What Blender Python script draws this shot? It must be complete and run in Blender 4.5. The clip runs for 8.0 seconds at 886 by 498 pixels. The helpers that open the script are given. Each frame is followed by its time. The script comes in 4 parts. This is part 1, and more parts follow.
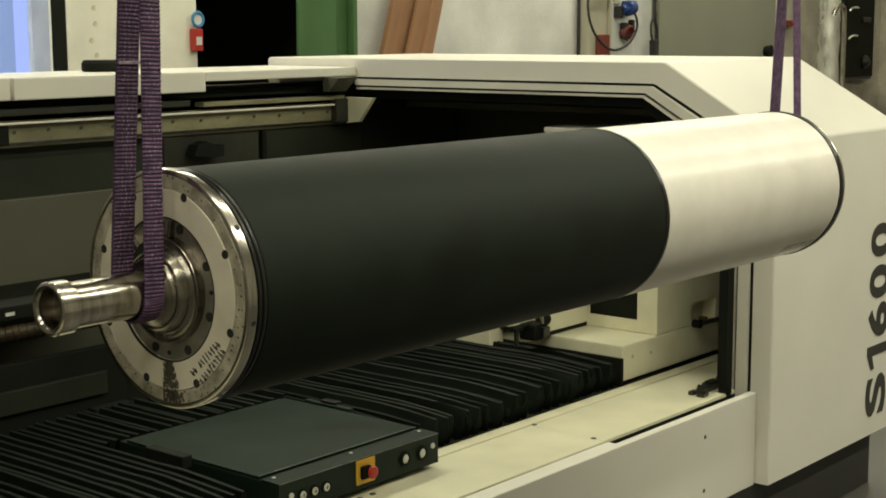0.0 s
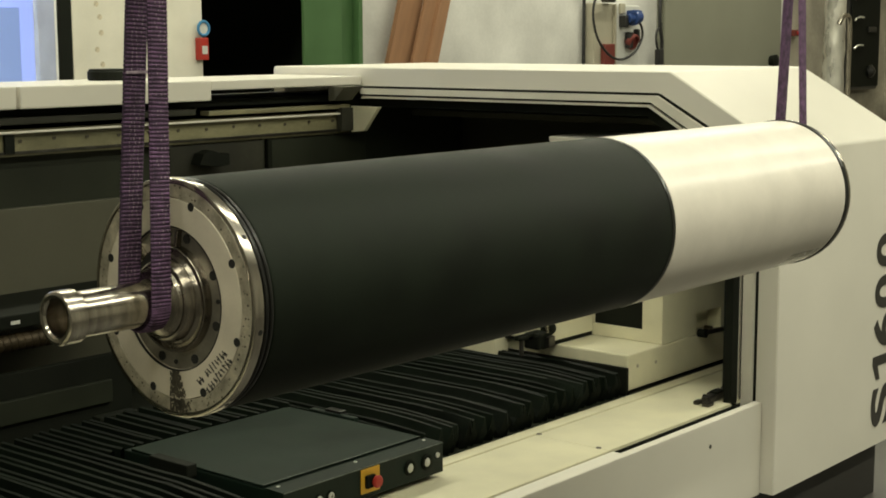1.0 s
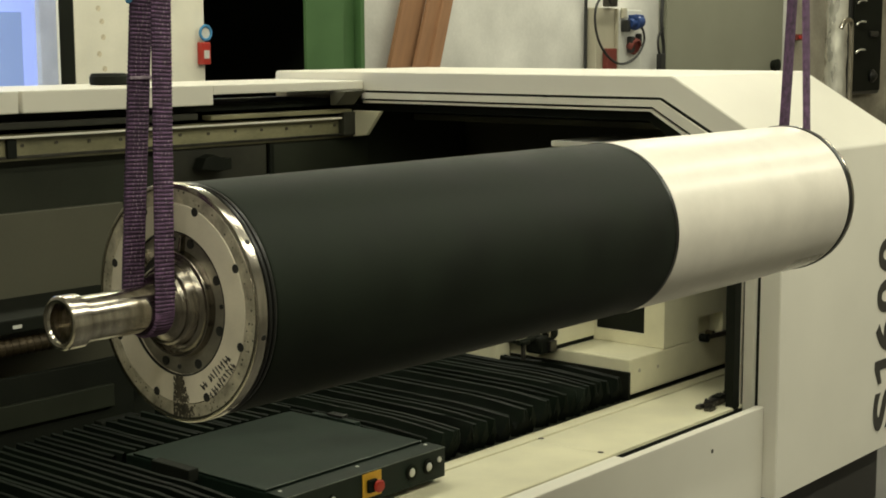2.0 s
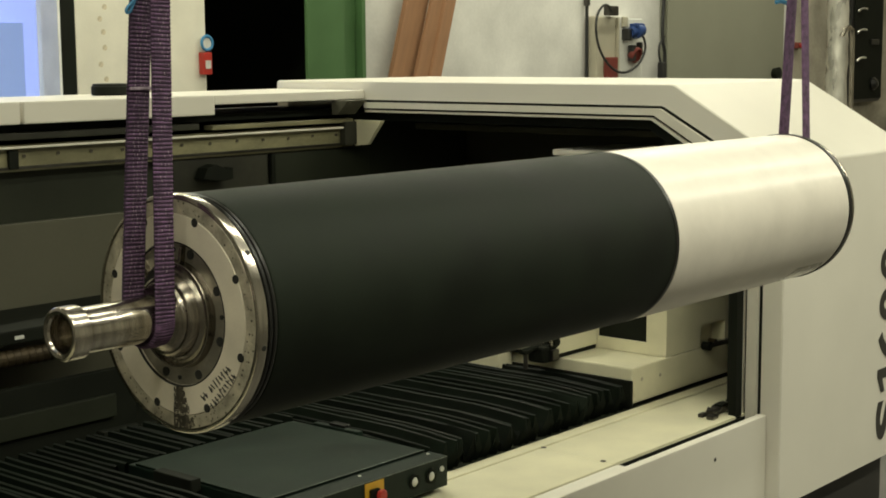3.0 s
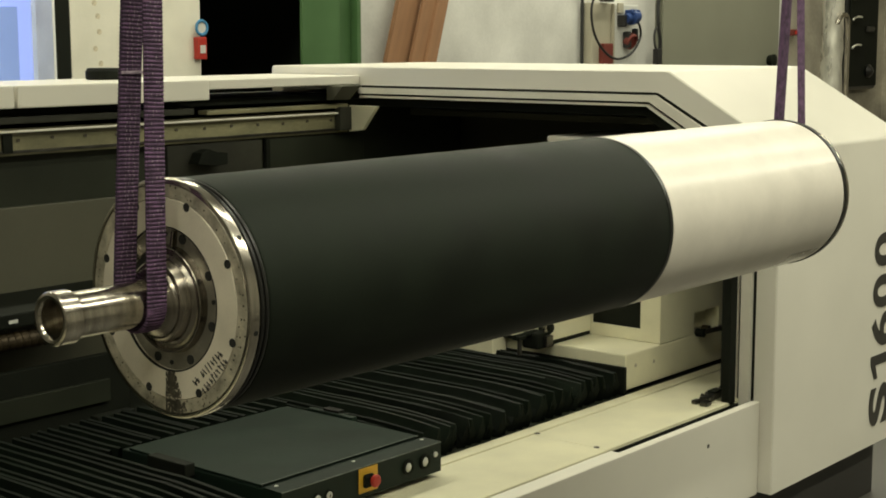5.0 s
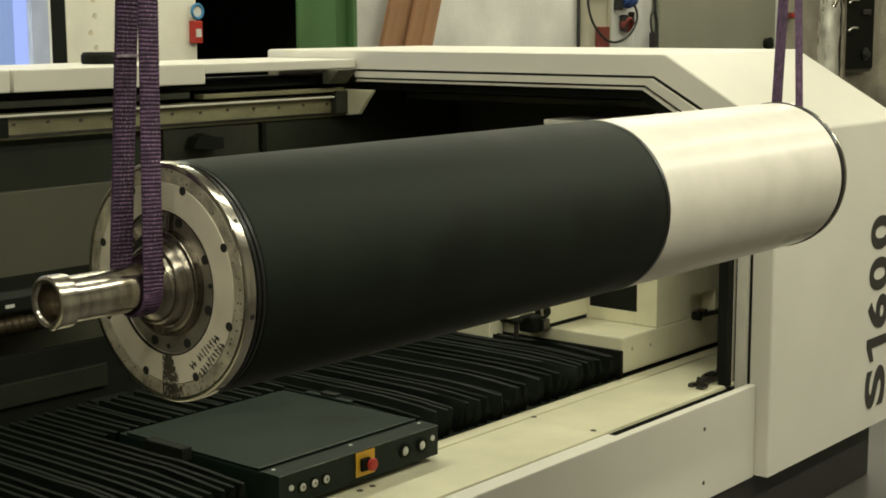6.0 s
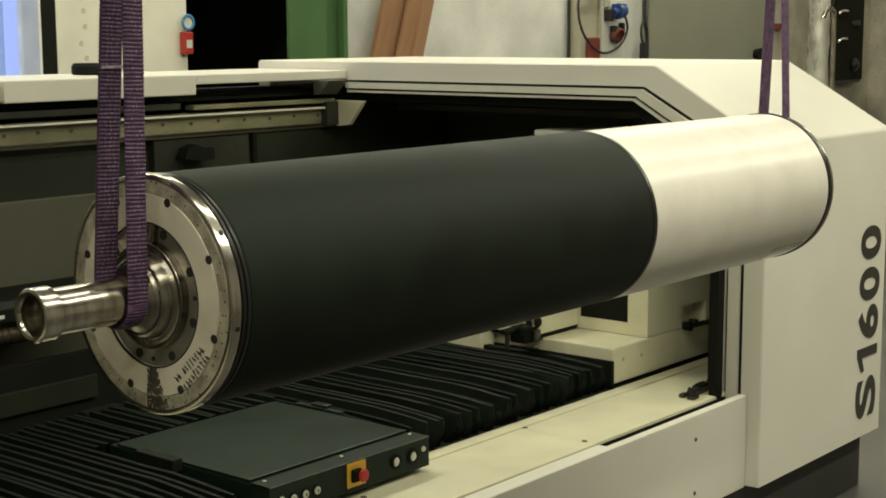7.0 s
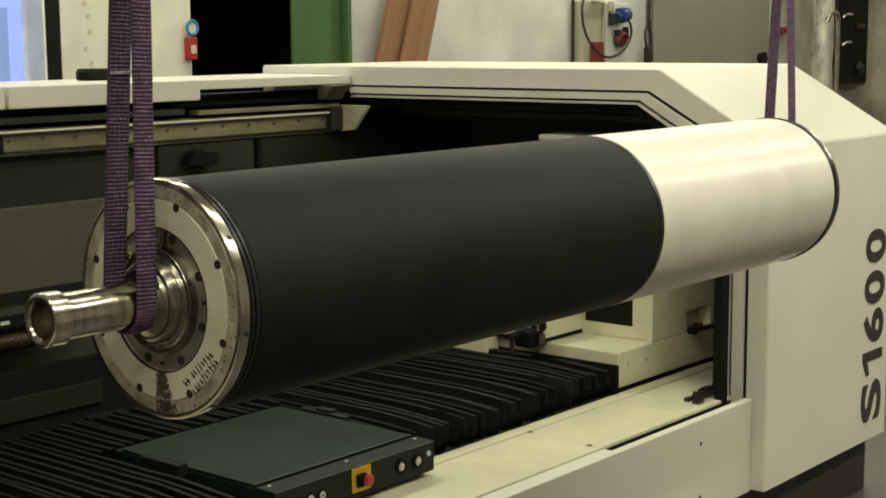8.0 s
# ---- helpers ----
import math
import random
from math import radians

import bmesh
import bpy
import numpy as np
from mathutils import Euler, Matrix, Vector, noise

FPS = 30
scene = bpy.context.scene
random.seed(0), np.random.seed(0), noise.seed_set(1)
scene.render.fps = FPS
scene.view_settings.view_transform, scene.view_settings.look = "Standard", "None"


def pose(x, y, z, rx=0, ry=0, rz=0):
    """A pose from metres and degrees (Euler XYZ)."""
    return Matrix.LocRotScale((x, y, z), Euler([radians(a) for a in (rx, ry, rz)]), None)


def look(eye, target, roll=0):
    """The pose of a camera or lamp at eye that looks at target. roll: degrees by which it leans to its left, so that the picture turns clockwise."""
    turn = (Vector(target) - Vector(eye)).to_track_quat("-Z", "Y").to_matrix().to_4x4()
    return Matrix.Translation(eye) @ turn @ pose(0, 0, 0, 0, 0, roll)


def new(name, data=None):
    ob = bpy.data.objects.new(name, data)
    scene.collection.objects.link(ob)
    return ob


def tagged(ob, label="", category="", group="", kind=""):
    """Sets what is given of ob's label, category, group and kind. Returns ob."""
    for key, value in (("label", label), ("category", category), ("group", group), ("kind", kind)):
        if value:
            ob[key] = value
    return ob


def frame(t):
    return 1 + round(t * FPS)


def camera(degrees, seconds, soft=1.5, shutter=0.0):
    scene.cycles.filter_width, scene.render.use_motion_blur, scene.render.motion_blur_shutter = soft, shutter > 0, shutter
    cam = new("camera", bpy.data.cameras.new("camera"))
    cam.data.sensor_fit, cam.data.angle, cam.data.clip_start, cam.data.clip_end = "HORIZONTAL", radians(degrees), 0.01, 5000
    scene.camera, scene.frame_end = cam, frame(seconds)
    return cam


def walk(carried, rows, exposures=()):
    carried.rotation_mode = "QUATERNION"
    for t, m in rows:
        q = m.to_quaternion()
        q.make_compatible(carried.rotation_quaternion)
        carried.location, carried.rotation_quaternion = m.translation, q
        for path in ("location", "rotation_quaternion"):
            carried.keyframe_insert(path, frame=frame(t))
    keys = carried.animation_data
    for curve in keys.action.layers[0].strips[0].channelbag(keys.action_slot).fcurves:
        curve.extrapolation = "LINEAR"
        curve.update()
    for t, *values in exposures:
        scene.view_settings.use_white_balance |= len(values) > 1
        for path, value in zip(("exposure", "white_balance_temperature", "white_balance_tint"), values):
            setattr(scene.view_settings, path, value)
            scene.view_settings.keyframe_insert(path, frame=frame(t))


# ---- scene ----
# World: x runs along the machine's bed, y goes back into it, z is up. The eye stands at head height in front of it.
cam = camera(33.53, 8.0, soft=1.8)
EYE = Vector((0.0, 0.0, 1.70))


def aim(yaw, down, lean):
    """Camera pose from its heading, downward tilt and lean in degrees."""
    a, b = radians(yaw), radians(down)
    way = Vector((math.cos(a) * math.cos(b), math.sin(a) * math.cos(b), -math.sin(b)))
    return look(EYE, EYE + way, lean)


SHOT = [(0.0, 39.955, 8.500, -0.252), (0.5, 40.168, 8.274, -0.234), (1.0, 40.152, 8.147, -0.200), (1.5, 40.164, 8.112, -0.155),
        (3.0, 40.294, 7.620, -0.396), (3.5, 40.182, 7.556, -0.346), (4.0, 40.178, 7.651, -0.298), (4.5, 40.134, 7.812, -0.207),
        (6.0, 39.945, 8.800, -0.246), (6.5, 39.795, 8.650, -0.269), (7.0, 39.585, 8.386, -0.255), (7.5, 39.539, 8.234, -0.338),
        (8.0, 39.762, 8.208, -0.415)]
walk(cam, [(t, aim(a, b, c)) for t, a, b, c in SHOT], exposures=[(0.0, 0.0), (8.0, 0.0)])

# ---- world and lights ----
world = bpy.data.worlds.new("world")
scene.world = world
world.use_nodes = True
sky = world.node_tree.nodes.new("ShaderNodeTexSky")
sky.sky_type, sky.sun_disc, sky.sun_elevation, sky.sun_rotation = "NISHITA", False, radians(35), radians(40)
world.node_tree.links.new(sky.outputs[0], world.node_tree.nodes["Background"].inputs[0])
world.node_tree.nodes["Background"].inputs[1].default_value = 0.08

LAMP_COLOUR = (1.0, 0.985, 0.765)


def strip_lamp(x, y, z, length, width, watts):
    """Light of one row of ceiling tubes, running along x and shining down."""
    data = bpy.data.lights.new("tube_light", "AREA")
    data.shape, data.size, data.size_y, data.energy, data.color = "RECTANGLE", length, width, watts, LAMP_COLOUR
    ob = new("tube_light", data)
    ob.matrix_world = pose(x, y, z)
    return ob


LAMP_ROWS = [(4.6, -0.6, 4.16, 15.0, 0.18, 308), (3.9, 1.25, 4.16, 13.0, 0.18, 132), (6.8, 4.75, 4.16, 10.8, 0.14, 215)]
for row in LAMP_ROWS:
    strip_lamp(*row)


# ---- materials ----
def mat(name, colour, rough=0.5, metal=0.0, vary=0.12, scale=6.0, bump=0.1, fine=120.0, coat=0.0, coat_rough=0.14, per_piece=0.0, spec=0.5, stretch=(1, 1, 1)):
    """A surface with stains at a large scale, grain and relief at a fine one."""
    m = bpy.data.materials.new(name)
    m.use_nodes = True
    nt = m.node_tree
    n, li = nt.nodes, nt.links
    bsdf = n["Principled BSDF"]
    bsdf.inputs["Metallic"].default_value = metal
    bsdf.inputs["Coat Weight"].default_value, bsdf.inputs["Coat Roughness"].default_value = coat, coat_rough
    bsdf.inputs["Specular IOR Level"].default_value = spec
    tc, mp = n.new("ShaderNodeTexCoord"), n.new("ShaderNodeMapping")
    mp.inputs["Scale"].default_value = stretch
    li.new(tc.outputs["Object"], mp.inputs[0])
    big, small = n.new("ShaderNodeTexNoise"), n.new("ShaderNodeTexNoise")
    big.inputs["Scale"].default_value, big.inputs["Detail"].default_value = scale, 5
    small.inputs["Scale"].default_value, small.inputs["Detail"].default_value = fine, 3
    for node in (big, small):
        li.new(mp.outputs[0], node.inputs["Vector"])
    ramp = n.new("ShaderNodeMapRange")
    ramp.inputs["From Min"].default_value, ramp.inputs["From Max"].default_value = 0.3, 0.7
    ramp.inputs["To Min"].default_value, ramp.inputs["To Max"].default_value = 1 - vary, 1 + vary * 0.6
    li.new(big.outputs[0], ramp.inputs[0])
    grain = n.new("ShaderNodeMapRange")
    grain.inputs["To Min"].default_value, grain.inputs["To Max"].default_value = 1 - vary * 0.4, 1 + vary * 0.4
    li.new(small.outputs[0], grain.inputs[0])
    mul = n.new("ShaderNodeMath")
    mul.operation = "MULTIPLY"
    li.new(ramp.outputs[0], mul.inputs[0]), li.new(grain.outputs[0], mul.inputs[1])
    last = mul
    if per_piece:
        info, r = n.new("ShaderNodeObjectInfo"), n.new("ShaderNodeMapRange")
        r.inputs["To Min"].default_value, r.inputs["To Max"].default_value = 1 - per_piece, 1 + per_piece
        li.new(info.outputs["Random"], r.inputs[0])
        last = n.new("ShaderNodeMath")
        last.operation = "MULTIPLY"
        li.new(mul.outputs[0], last.inputs[0]), li.new(r.outputs[0], last.inputs[1])
    vec = n.new("ShaderNodeVectorMath")
    vec.operation = "SCALE"
    vec.inputs[0].default_value = colour
    li.new(last.outputs[0], vec.inputs["Scale"])
    li.new(vec.outputs[0], bsdf.inputs["Base Color"])
    rr = n.new("ShaderNodeMapRange")
    rr.inputs["To Min"].default_value, rr.inputs["To Max"].default_value = max(0.03, rough - 0.1), min(1, rough + 0.1)
    li.new(big.outputs[0], rr.inputs[0]), li.new(rr.outputs[0], bsdf.inputs["Roughness"])
    if bump:
        b = n.new("ShaderNodeBump")
        b.inputs["Strength"].default_value, b.inputs["Distance"].default_value = bump, 0.002
        li.new(small.outputs[0], b.inputs["Height"]), li.new(b.outputs[0], bsdf.inputs["Normal"])
    return m


def glow(name, colour, strength):
    m = bpy.data.materials.new(name)
    m.use_nodes = True
    bsdf = m.node_tree.nodes["Principled BSDF"]
    bsdf.inputs["Base Color"].default_value = (*colour, 1)
    bsdf.inputs["Emission Color"].default_value = (*colour, 1)
    bsdf.inputs["Emission Strength"].default_value = strength
    return m


M = dict(
    cream=mat("cream_paint", (0.735, 0.705, 0.625), 0.42, vary=0.05, scale=2.5, bump=0.06, fine=350),
    cream_worn=mat("worn_cream_paint", (0.72, 0.685, 0.50), 0.36, vary=0.12, scale=6, bump=0.05, fine=200),
    # rail yellow, darkened in the colour for shade under the roof
    greased_shaded=mat("greased_yellowed_shaded_rail", (0.215, 0.20, 0.115), 0.40, vary=0.5, scale=6, bump=0.05, stretch=(0.5, 1, 1)),
    trim=mat("light_frame_paint", (0.72, 0.69, 0.60), 0.35, vary=0.08, scale=5, bump=0.04),
    # real black parts, and fillers that stand in for deep shade
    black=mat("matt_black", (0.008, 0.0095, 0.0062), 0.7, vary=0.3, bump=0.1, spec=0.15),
    # inner sheets, colour lowered for the shade inside the machine
    inner=mat("shade_darkened_sheet", (0.019, 0.022, 0.014), 0.5, vary=0.35, scale=3, bump=0.05, spec=0.25),
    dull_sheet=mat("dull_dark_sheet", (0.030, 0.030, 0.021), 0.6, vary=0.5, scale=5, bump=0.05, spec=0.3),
    grey=mat("grey_green_sheet", (0.085, 0.082, 0.056), 0.55, vary=0.15, scale=2, bump=0.05),
    plinth=mat("black_plinth", (0.028, 0.026, 0.023), 0.6, vary=0.2),
    rubber=mat("black_rubber_cover", (0.0078, 0.0116, 0.0068), 0.64, vary=0.42, scale=7, bump=0.10, fine=600, spec=0.18),
    pleat=mat("bellows_fabric", (0.0046, 0.0076, 0.0046), 0.5, vary=0.45, scale=9, bump=0.3, fine=260, per_piece=0.35, spec=0.13),
    box=mat("dark_green_grey_enamel", (0.0078, 0.0158, 0.0106), 0.46, vary=0.32, scale=5, bump=0.12, fine=500, spec=0.20),
    sleeve=mat("white_sleeve", (0.80, 0.75, 0.675), 0.42, vary=0.07, scale=9, bump=0.03, fine=60, coat=0.26, coat_rough=0.22),
    steel=mat("turned_steel", (0.51, 0.47, 0.41), 0.20, 1.0, vary=0.34, scale=10, bump=0.06, fine=90, stretch=(9, 1, 1)),
    plate=mat("brushed_steel_plate", (0.71, 0.645, 0.525), 0.46, 0.22, vary=0.14, scale=14, bump=0.08, fine=300),
    stained=mat("oily_steel_rim", (0.52, 0.475, 0.37), 0.38, 0.45, vary=0.5, scale=34, bump=0.15, fine=220),
    hub=mat("dull_machined_hub", (0.34, 0.315, 0.26), 0.36, 0.7, vary=0.35, scale=22, bump=0.15, fine=160, stretch=(6, 1, 1)),
    hub_bright=mat("machined_hub", (0.29, 0.26, 0.222), 0.24, 1.0, vary=0.4, scale=18, bump=0.12, fine=160, stretch=(10, 1, 1)),
    dark_steel=mat("dark_steel", (0.10, 0.095, 0.085), 0.35, 0.9, vary=0.3, scale=20),
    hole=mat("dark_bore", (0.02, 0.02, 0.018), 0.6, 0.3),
    ink=mat("marker_ink", (0.02, 0.018, 0.016), 0.6),
    stain=mat("oil_stain", (0.060, 0.052, 0.036), 0.45, vary=0.6, scale=60, bump=0.2),
    sling=mat("purple_webbing", (0.032, 0.017, 0.038), 0.9, vary=0.3, scale=25, bump=0.5, fine=420),
    sling_rib=mat("purple_webbing_rib", (0.130, 0.070, 0.142), 0.9, vary=0.55, scale=70, bump=0.6, fine=600),
    sling_thread=mat("pale_sling_stitching", (0.33, 0.26, 0.32), 0.9, vary=0.5, scale=60),
    cord=mat("blue_cord", (0.05, 0.22, 0.42), 0.7),
    gloss_black=mat("glossy_black_ring", (0.010, 0.010, 0.009), 0.32, vary=0.2, spec=0.5),
    tape=mat("adhesive_tape", (0.52, 0.47, 0.37), 0.25, vary=0.25, scale=40, coat=0.4),
    red=mat("red_plastic", (0.42, 0.03, 0.02), 0.35, vary=0.08),
    dull_red=mat("dull_red_plastic", (0.16, 0.030, 0.022), 0.5, vary=0.15),
    yellow=mat("yellow_plate", (0.70, 0.40, 0.03), 0.45, vary=0.08),
    white=mat("white_plastic", (0.62, 0.62, 0.58), 0.4, vary=0.08, scale=50),
    letter=mat("dark_lettering", (0.036, 0.033, 0.028), 0.5),
    floor=mat("concrete_floor", (0.080, 0.076, 0.066), 0.5, vary=0.3, scale=2.5, bump=0.15),
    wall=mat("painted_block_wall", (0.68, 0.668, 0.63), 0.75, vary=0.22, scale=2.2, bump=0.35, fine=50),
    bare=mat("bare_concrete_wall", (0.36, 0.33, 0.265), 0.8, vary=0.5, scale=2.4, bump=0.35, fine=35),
    # unseen walls, darkened for less bounce and more contrast in the steel
    plain=mat("darkened_hall_wall", (0.30, 0.29, 0.25), 0.8, vary=0.15, scale=1.5),
    ceiling=mat("ceiling_paint", (0.6, 0.59, 0.55), 0.85, vary=0.08, scale=1.5),
    pillar=mat("cream_pillar_paint", (0.78, 0.745, 0.63), 0.6, vary=0.10, scale=4, bump=0.1),
    green=mat("green_gloss_paint", (0.070, 0.150, 0.055), 0.4, vary=0.15, scale=4),
    board=mat("brown_cardboard", (0.28, 0.145, 0.072), 0.8, vary=0.14, scale=5, bump=0.1, stretch=(6, 6, 1)),
    cabinet=mat("grey_green_cabinet", (0.235, 0.235, 0.180), 0.5, vary=0.08, scale=2),
    socket=mat("grey_plastic_box", (0.42, 0.39, 0.30), 0.5, vary=0.08),
    blue=mat("blue_plug_plastic", (0.022, 0.055, 0.19), 0.4, vary=0.2),
    cable=mat("black_cable", (0.015, 0.015, 0.015), 0.5),
    foil=mat("foil_wrap", (0.74, 0.72, 0.65), 0.28, 0.6, vary=0.5, scale=10, bump=0.9, fine=22, stretch=(1, 1, 0.35)),
    pale_stain=mat("faint_rust_stain", (0.60, 0.53, 0.38), 0.7, vary=0.3, scale=50),
    worn_edge=mat("rubbed_enamel_edge", (0.10, 0.115, 0.10), 0.35, 0.3, vary=0.5, scale=40),
    lamp_body=mat("white_lamp_sheet", (0.8, 0.8, 0.78), 0.5),
    lamp_glow=glow("lit_lamp", (0.62, 1.0, 0.10), 3.2),
    daylight=glow("daylight_distance", (0.40, 0.48, 0.82), 0.92),
    daylight_dim=glow("dim_outdoor_glow", (0.26, 0.34, 0.52), 0.85),
)
glass = bpy.data.materials.new("window_glass")
glass.use_nodes = True
g = glass.node_tree.nodes["Principled BSDF"]
g.inputs["Transmission Weight"].default_value, g.inputs["Roughness"].default_value = 1.0, 0.06
g.inputs["Base Color"].default_value, g.inputs["IOR"].default_value = (0.9, 0.94, 1.0, 1), 1.1


# ---- builders ----
def finish(name, bm, material, smooth=False):
    bmesh.ops.recalc_face_normals(bm, faces=bm.faces)
    me = bpy.data.meshes.new(name)
    bm.to_mesh(me)
    bm.free()
    me.materials.append(material)
    if smooth:
        for p in me.polygons:
            p.use_smooth = True
        me.set_sharp_from_angle(angle=radians(22))
    return me


def part(name, bm, material, parent=None, label="", smooth=False):
    """Links a bmesh as one mesh object, under a thing or a part where one is given."""
    ob = new(name, finish(name, bm, material, smooth))
    ob.parent = parent
    return tagged(ob, label)


def share(name, mesh, parent, m):
    ob = new(name, mesh)
    ob.parent = parent
    ob.matrix_local = m
    return ob


def box(x0, x1, y0, y1, z0, z1, bevel=0.0, bm=None, segments=2):
    made = bmesh.new()
    bmesh.ops.create_cube(made, size=1)
    for v in made.verts:
        v.co = Vector((x0 + (v.co.x + 0.5) * (x1 - x0), y0 + (v.co.y + 0.5) * (y1 - y0), z0 + (v.co.z + 0.5) * (z1 - z0)))
    if bevel:
        bmesh.ops.bevel(made, geom=made.edges[:], offset=bevel, segments=segments, affect="EDGES", profile=0.6)
    return made if bm is None else join(bm, made)


def join(bm, other):
    me = bpy.data.meshes.new("joined")
    other.to_mesh(me)
    other.free()
    bm.from_mesh(me)
    bpy.data.meshes.remove(me)
    return bm


def moved(bm, m):
    bmesh.ops.transform(bm, matrix=m, verts=bm.verts)
    return bm


def prism(points, lo, hi, axis="x", bevel=0.0):
    """A straight bar with the given outline: (y, z) along x, (x, z) along y, or (x, y) along z."""
    bm = bmesh.new()
    put = {"x": lambda a, b, c: (c, a, b), "y": lambda a, b, c: (a, c, b), "z": lambda a, b, c: (a, b, c)}[axis]
    ends = [[bm.verts.new(put(a, b, c)) for a, b in points] for c in (lo, hi)]
    bm.faces.new(ends[0]), bm.faces.new(ends[1][::-1])
    n = len(points)
    for i in range(n):
        bm.faces.new((ends[0][i], ends[0][(i + 1) % n], ends[1][(i + 1) % n], ends[1][i]))
    if bevel:
        bmesh.ops.bevel(bm, geom=bm.edges[:], offset=bevel, segments=2, affect="EDGES", profile=0.6)
    return bm


def lathe(profile, steps=96, closed=False):
    """A turned body round the x axis from (x, radius) pairs; radius 0 closes an end."""
    bm = bmesh.new()
    rings = []
    for x, r in profile:
        if r == 0:
            rings.append([bm.verts.new((x, 0, 0))])
        else:
            rings.append([bm.verts.new((x, r * math.cos(i * math.tau / steps), r * math.sin(i * math.tau / steps))) for i in range(steps)])
    pairs = list(zip(rings, rings[1:])) + ([(rings[-1], rings[0])] if closed else [])
    for a, b in pairs:
        for i in range(steps):
            j = (i + 1) % steps
            q = [a[i % len(a)], a[j % len(a)], b[j % len(b)], b[i % len(b)]]
            q = [v for k, v in enumerate(q) if v not in q[:k]]
            if len(q) > 2:
                bm.faces.new(q)
    return bm


def rod(a, b, r, steps=16):
    """A round bar between two points."""
    a, b = Vector(a), Vector(b)
    bm = lathe([(0, 0), (0, r), ((b - a).length, r), ((b - a).length, 0)], steps)
    return moved(bm, Matrix.Translation(a) @ (b - a).to_track_quat("X", "Z").to_matrix().to_4x4())


def hose(points, r, steps=10):
    """A bent round cable through the given points, smoothed."""
    pts = [Vector(p) for p in points]
    for _ in range(2):
        fine = [pts[0]]
        for p, q in zip(pts, pts[1:]):
            fine += [p.lerp(q, 0.25), p.lerp(q, 0.75)]
        pts = fine + [pts[-1]]
    bm = bmesh.new()
    rings, side = [], None
    for i, p in enumerate(pts):
        d = (pts[min(i + 1, len(pts) - 1)] - pts[max(i - 1, 0)]).normalized()
        side = d.orthogonal().normalized() if side is None else (side - d * side.dot(d)).normalized()
        up = d.cross(side)
        rings.append([bm.verts.new(p + side * r * math.cos(k * math.tau / steps) + up * r * math.sin(k * math.tau / steps)) for k in range(steps)])
    for a, b in zip(rings, rings[1:]):
        for k in range(steps):
            bm.faces.new((a[k], a[(k + 1) % steps], b[(k + 1) % steps], b[k]))
    bm.faces.new(rings[0]), bm.faces.new(rings[-1][::-1])
    return bm


def thing(name, label, category, m=None, group="", kind=""):
    ob = new(name)
    ob.empty_display_size = 0.05
    if m is not None:
        ob.matrix_world = m
    return tagged(ob, label, category, group, kind)


def setting(name, bm, material, label, smooth=False):
    return tagged(part(name, bm, material, None, label, smooth), kind="structure")


# ---- the hall ----
X0, X1, Y0, Y1, ZC = -3.6, 13.0, -3.2, 5.7, 4.3
setting("floor", box(X0 - 0.2, X1 + 0.2, Y0 - 0.2, Y1 + 0.2, -0.2, 0.0), M["floor"], "worn grey concrete workshop floor")
setting("ceiling", box(X0 - 0.2, X1 + 0.2, Y0 - 0.2, Y1 + 0.2, ZC, ZC + 0.2), M["ceiling"], "plain pale painted hall ceiling")
setting("wall_south", box(X0, X1, Y0 - 0.2, Y0, 0, ZC), M["plain"], "unseen plain workshop wall, darkened to cut bounced light")
setting("wall_west", box(X0 - 0.2, X0, Y0 - 0.2, Y1 + 0.2, 0, ZC), M["plain"], "unseen plain workshop wall, darkened to cut bounced light")
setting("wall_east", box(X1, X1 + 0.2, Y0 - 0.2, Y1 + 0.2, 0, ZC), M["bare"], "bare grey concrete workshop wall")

# north wall with a window opening at its west end and a dark doorway
wall_n = bmesh.new()
WIN = (2.2, 4.13, 1.0, 2.6)
DOOR = (4.80, 5.95, 0.0, 2.7)
for a, b, lo, hi in ((X0, WIN[0], 0, ZC), (WIN[0], WIN[1], 0, WIN[2]), (WIN[0], WIN[1], WIN[3], ZC), (WIN[1], DOOR[0], 0, ZC),
                     (DOOR[0], DOOR[1], DOOR[3], ZC), (DOOR[1], 11.02, 0, ZC)):
    box(a, b, Y1, Y1 + 0.25, lo, hi, bm=wall_n)
setting("wall_north", wall_n, M["wall"], "white painted block wall of the workshop")
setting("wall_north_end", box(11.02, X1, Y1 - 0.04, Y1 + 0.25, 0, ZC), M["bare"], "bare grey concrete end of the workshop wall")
# added black sheets put the doorway's darkness into their colour
setting("backdrop_passage", box(DOOR[0] - 0.045, DOOR[1] + 0.24, Y1 + 1.6, Y1 + 1.7, 0, 2.9), M["black"], "black sheet for the darkness behind the doorway")
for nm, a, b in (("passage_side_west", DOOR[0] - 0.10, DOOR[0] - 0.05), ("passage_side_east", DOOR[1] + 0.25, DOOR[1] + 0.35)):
    setting(nm, box(a, b, Y1 + 0.25, Y1 + 1.7, 0, 2.9), M["black"], "added black side sheet, darkness in its colour")
setting("passage_top", box(DOOR[0] - 0.10, DOOR[1] + 0.35, Y1 + 0.25, Y1 + 1.7, 2.9, 3.0), M["black"], "added black top sheet, darkness in its colour")

for x, y, z, length, width, watts in LAMP_ROWS:
    lamp = thing("ceiling_light", "long white fluorescent tube fitting under the ceiling", "ceiling light", pose(x, y, 4.2), "ceiling lights")
    part("lamp_body", box(-length / 2, length / 2, -0.13, 0.13, 0.0, 0.1, 0.01), M["lamp_body"], lamp)


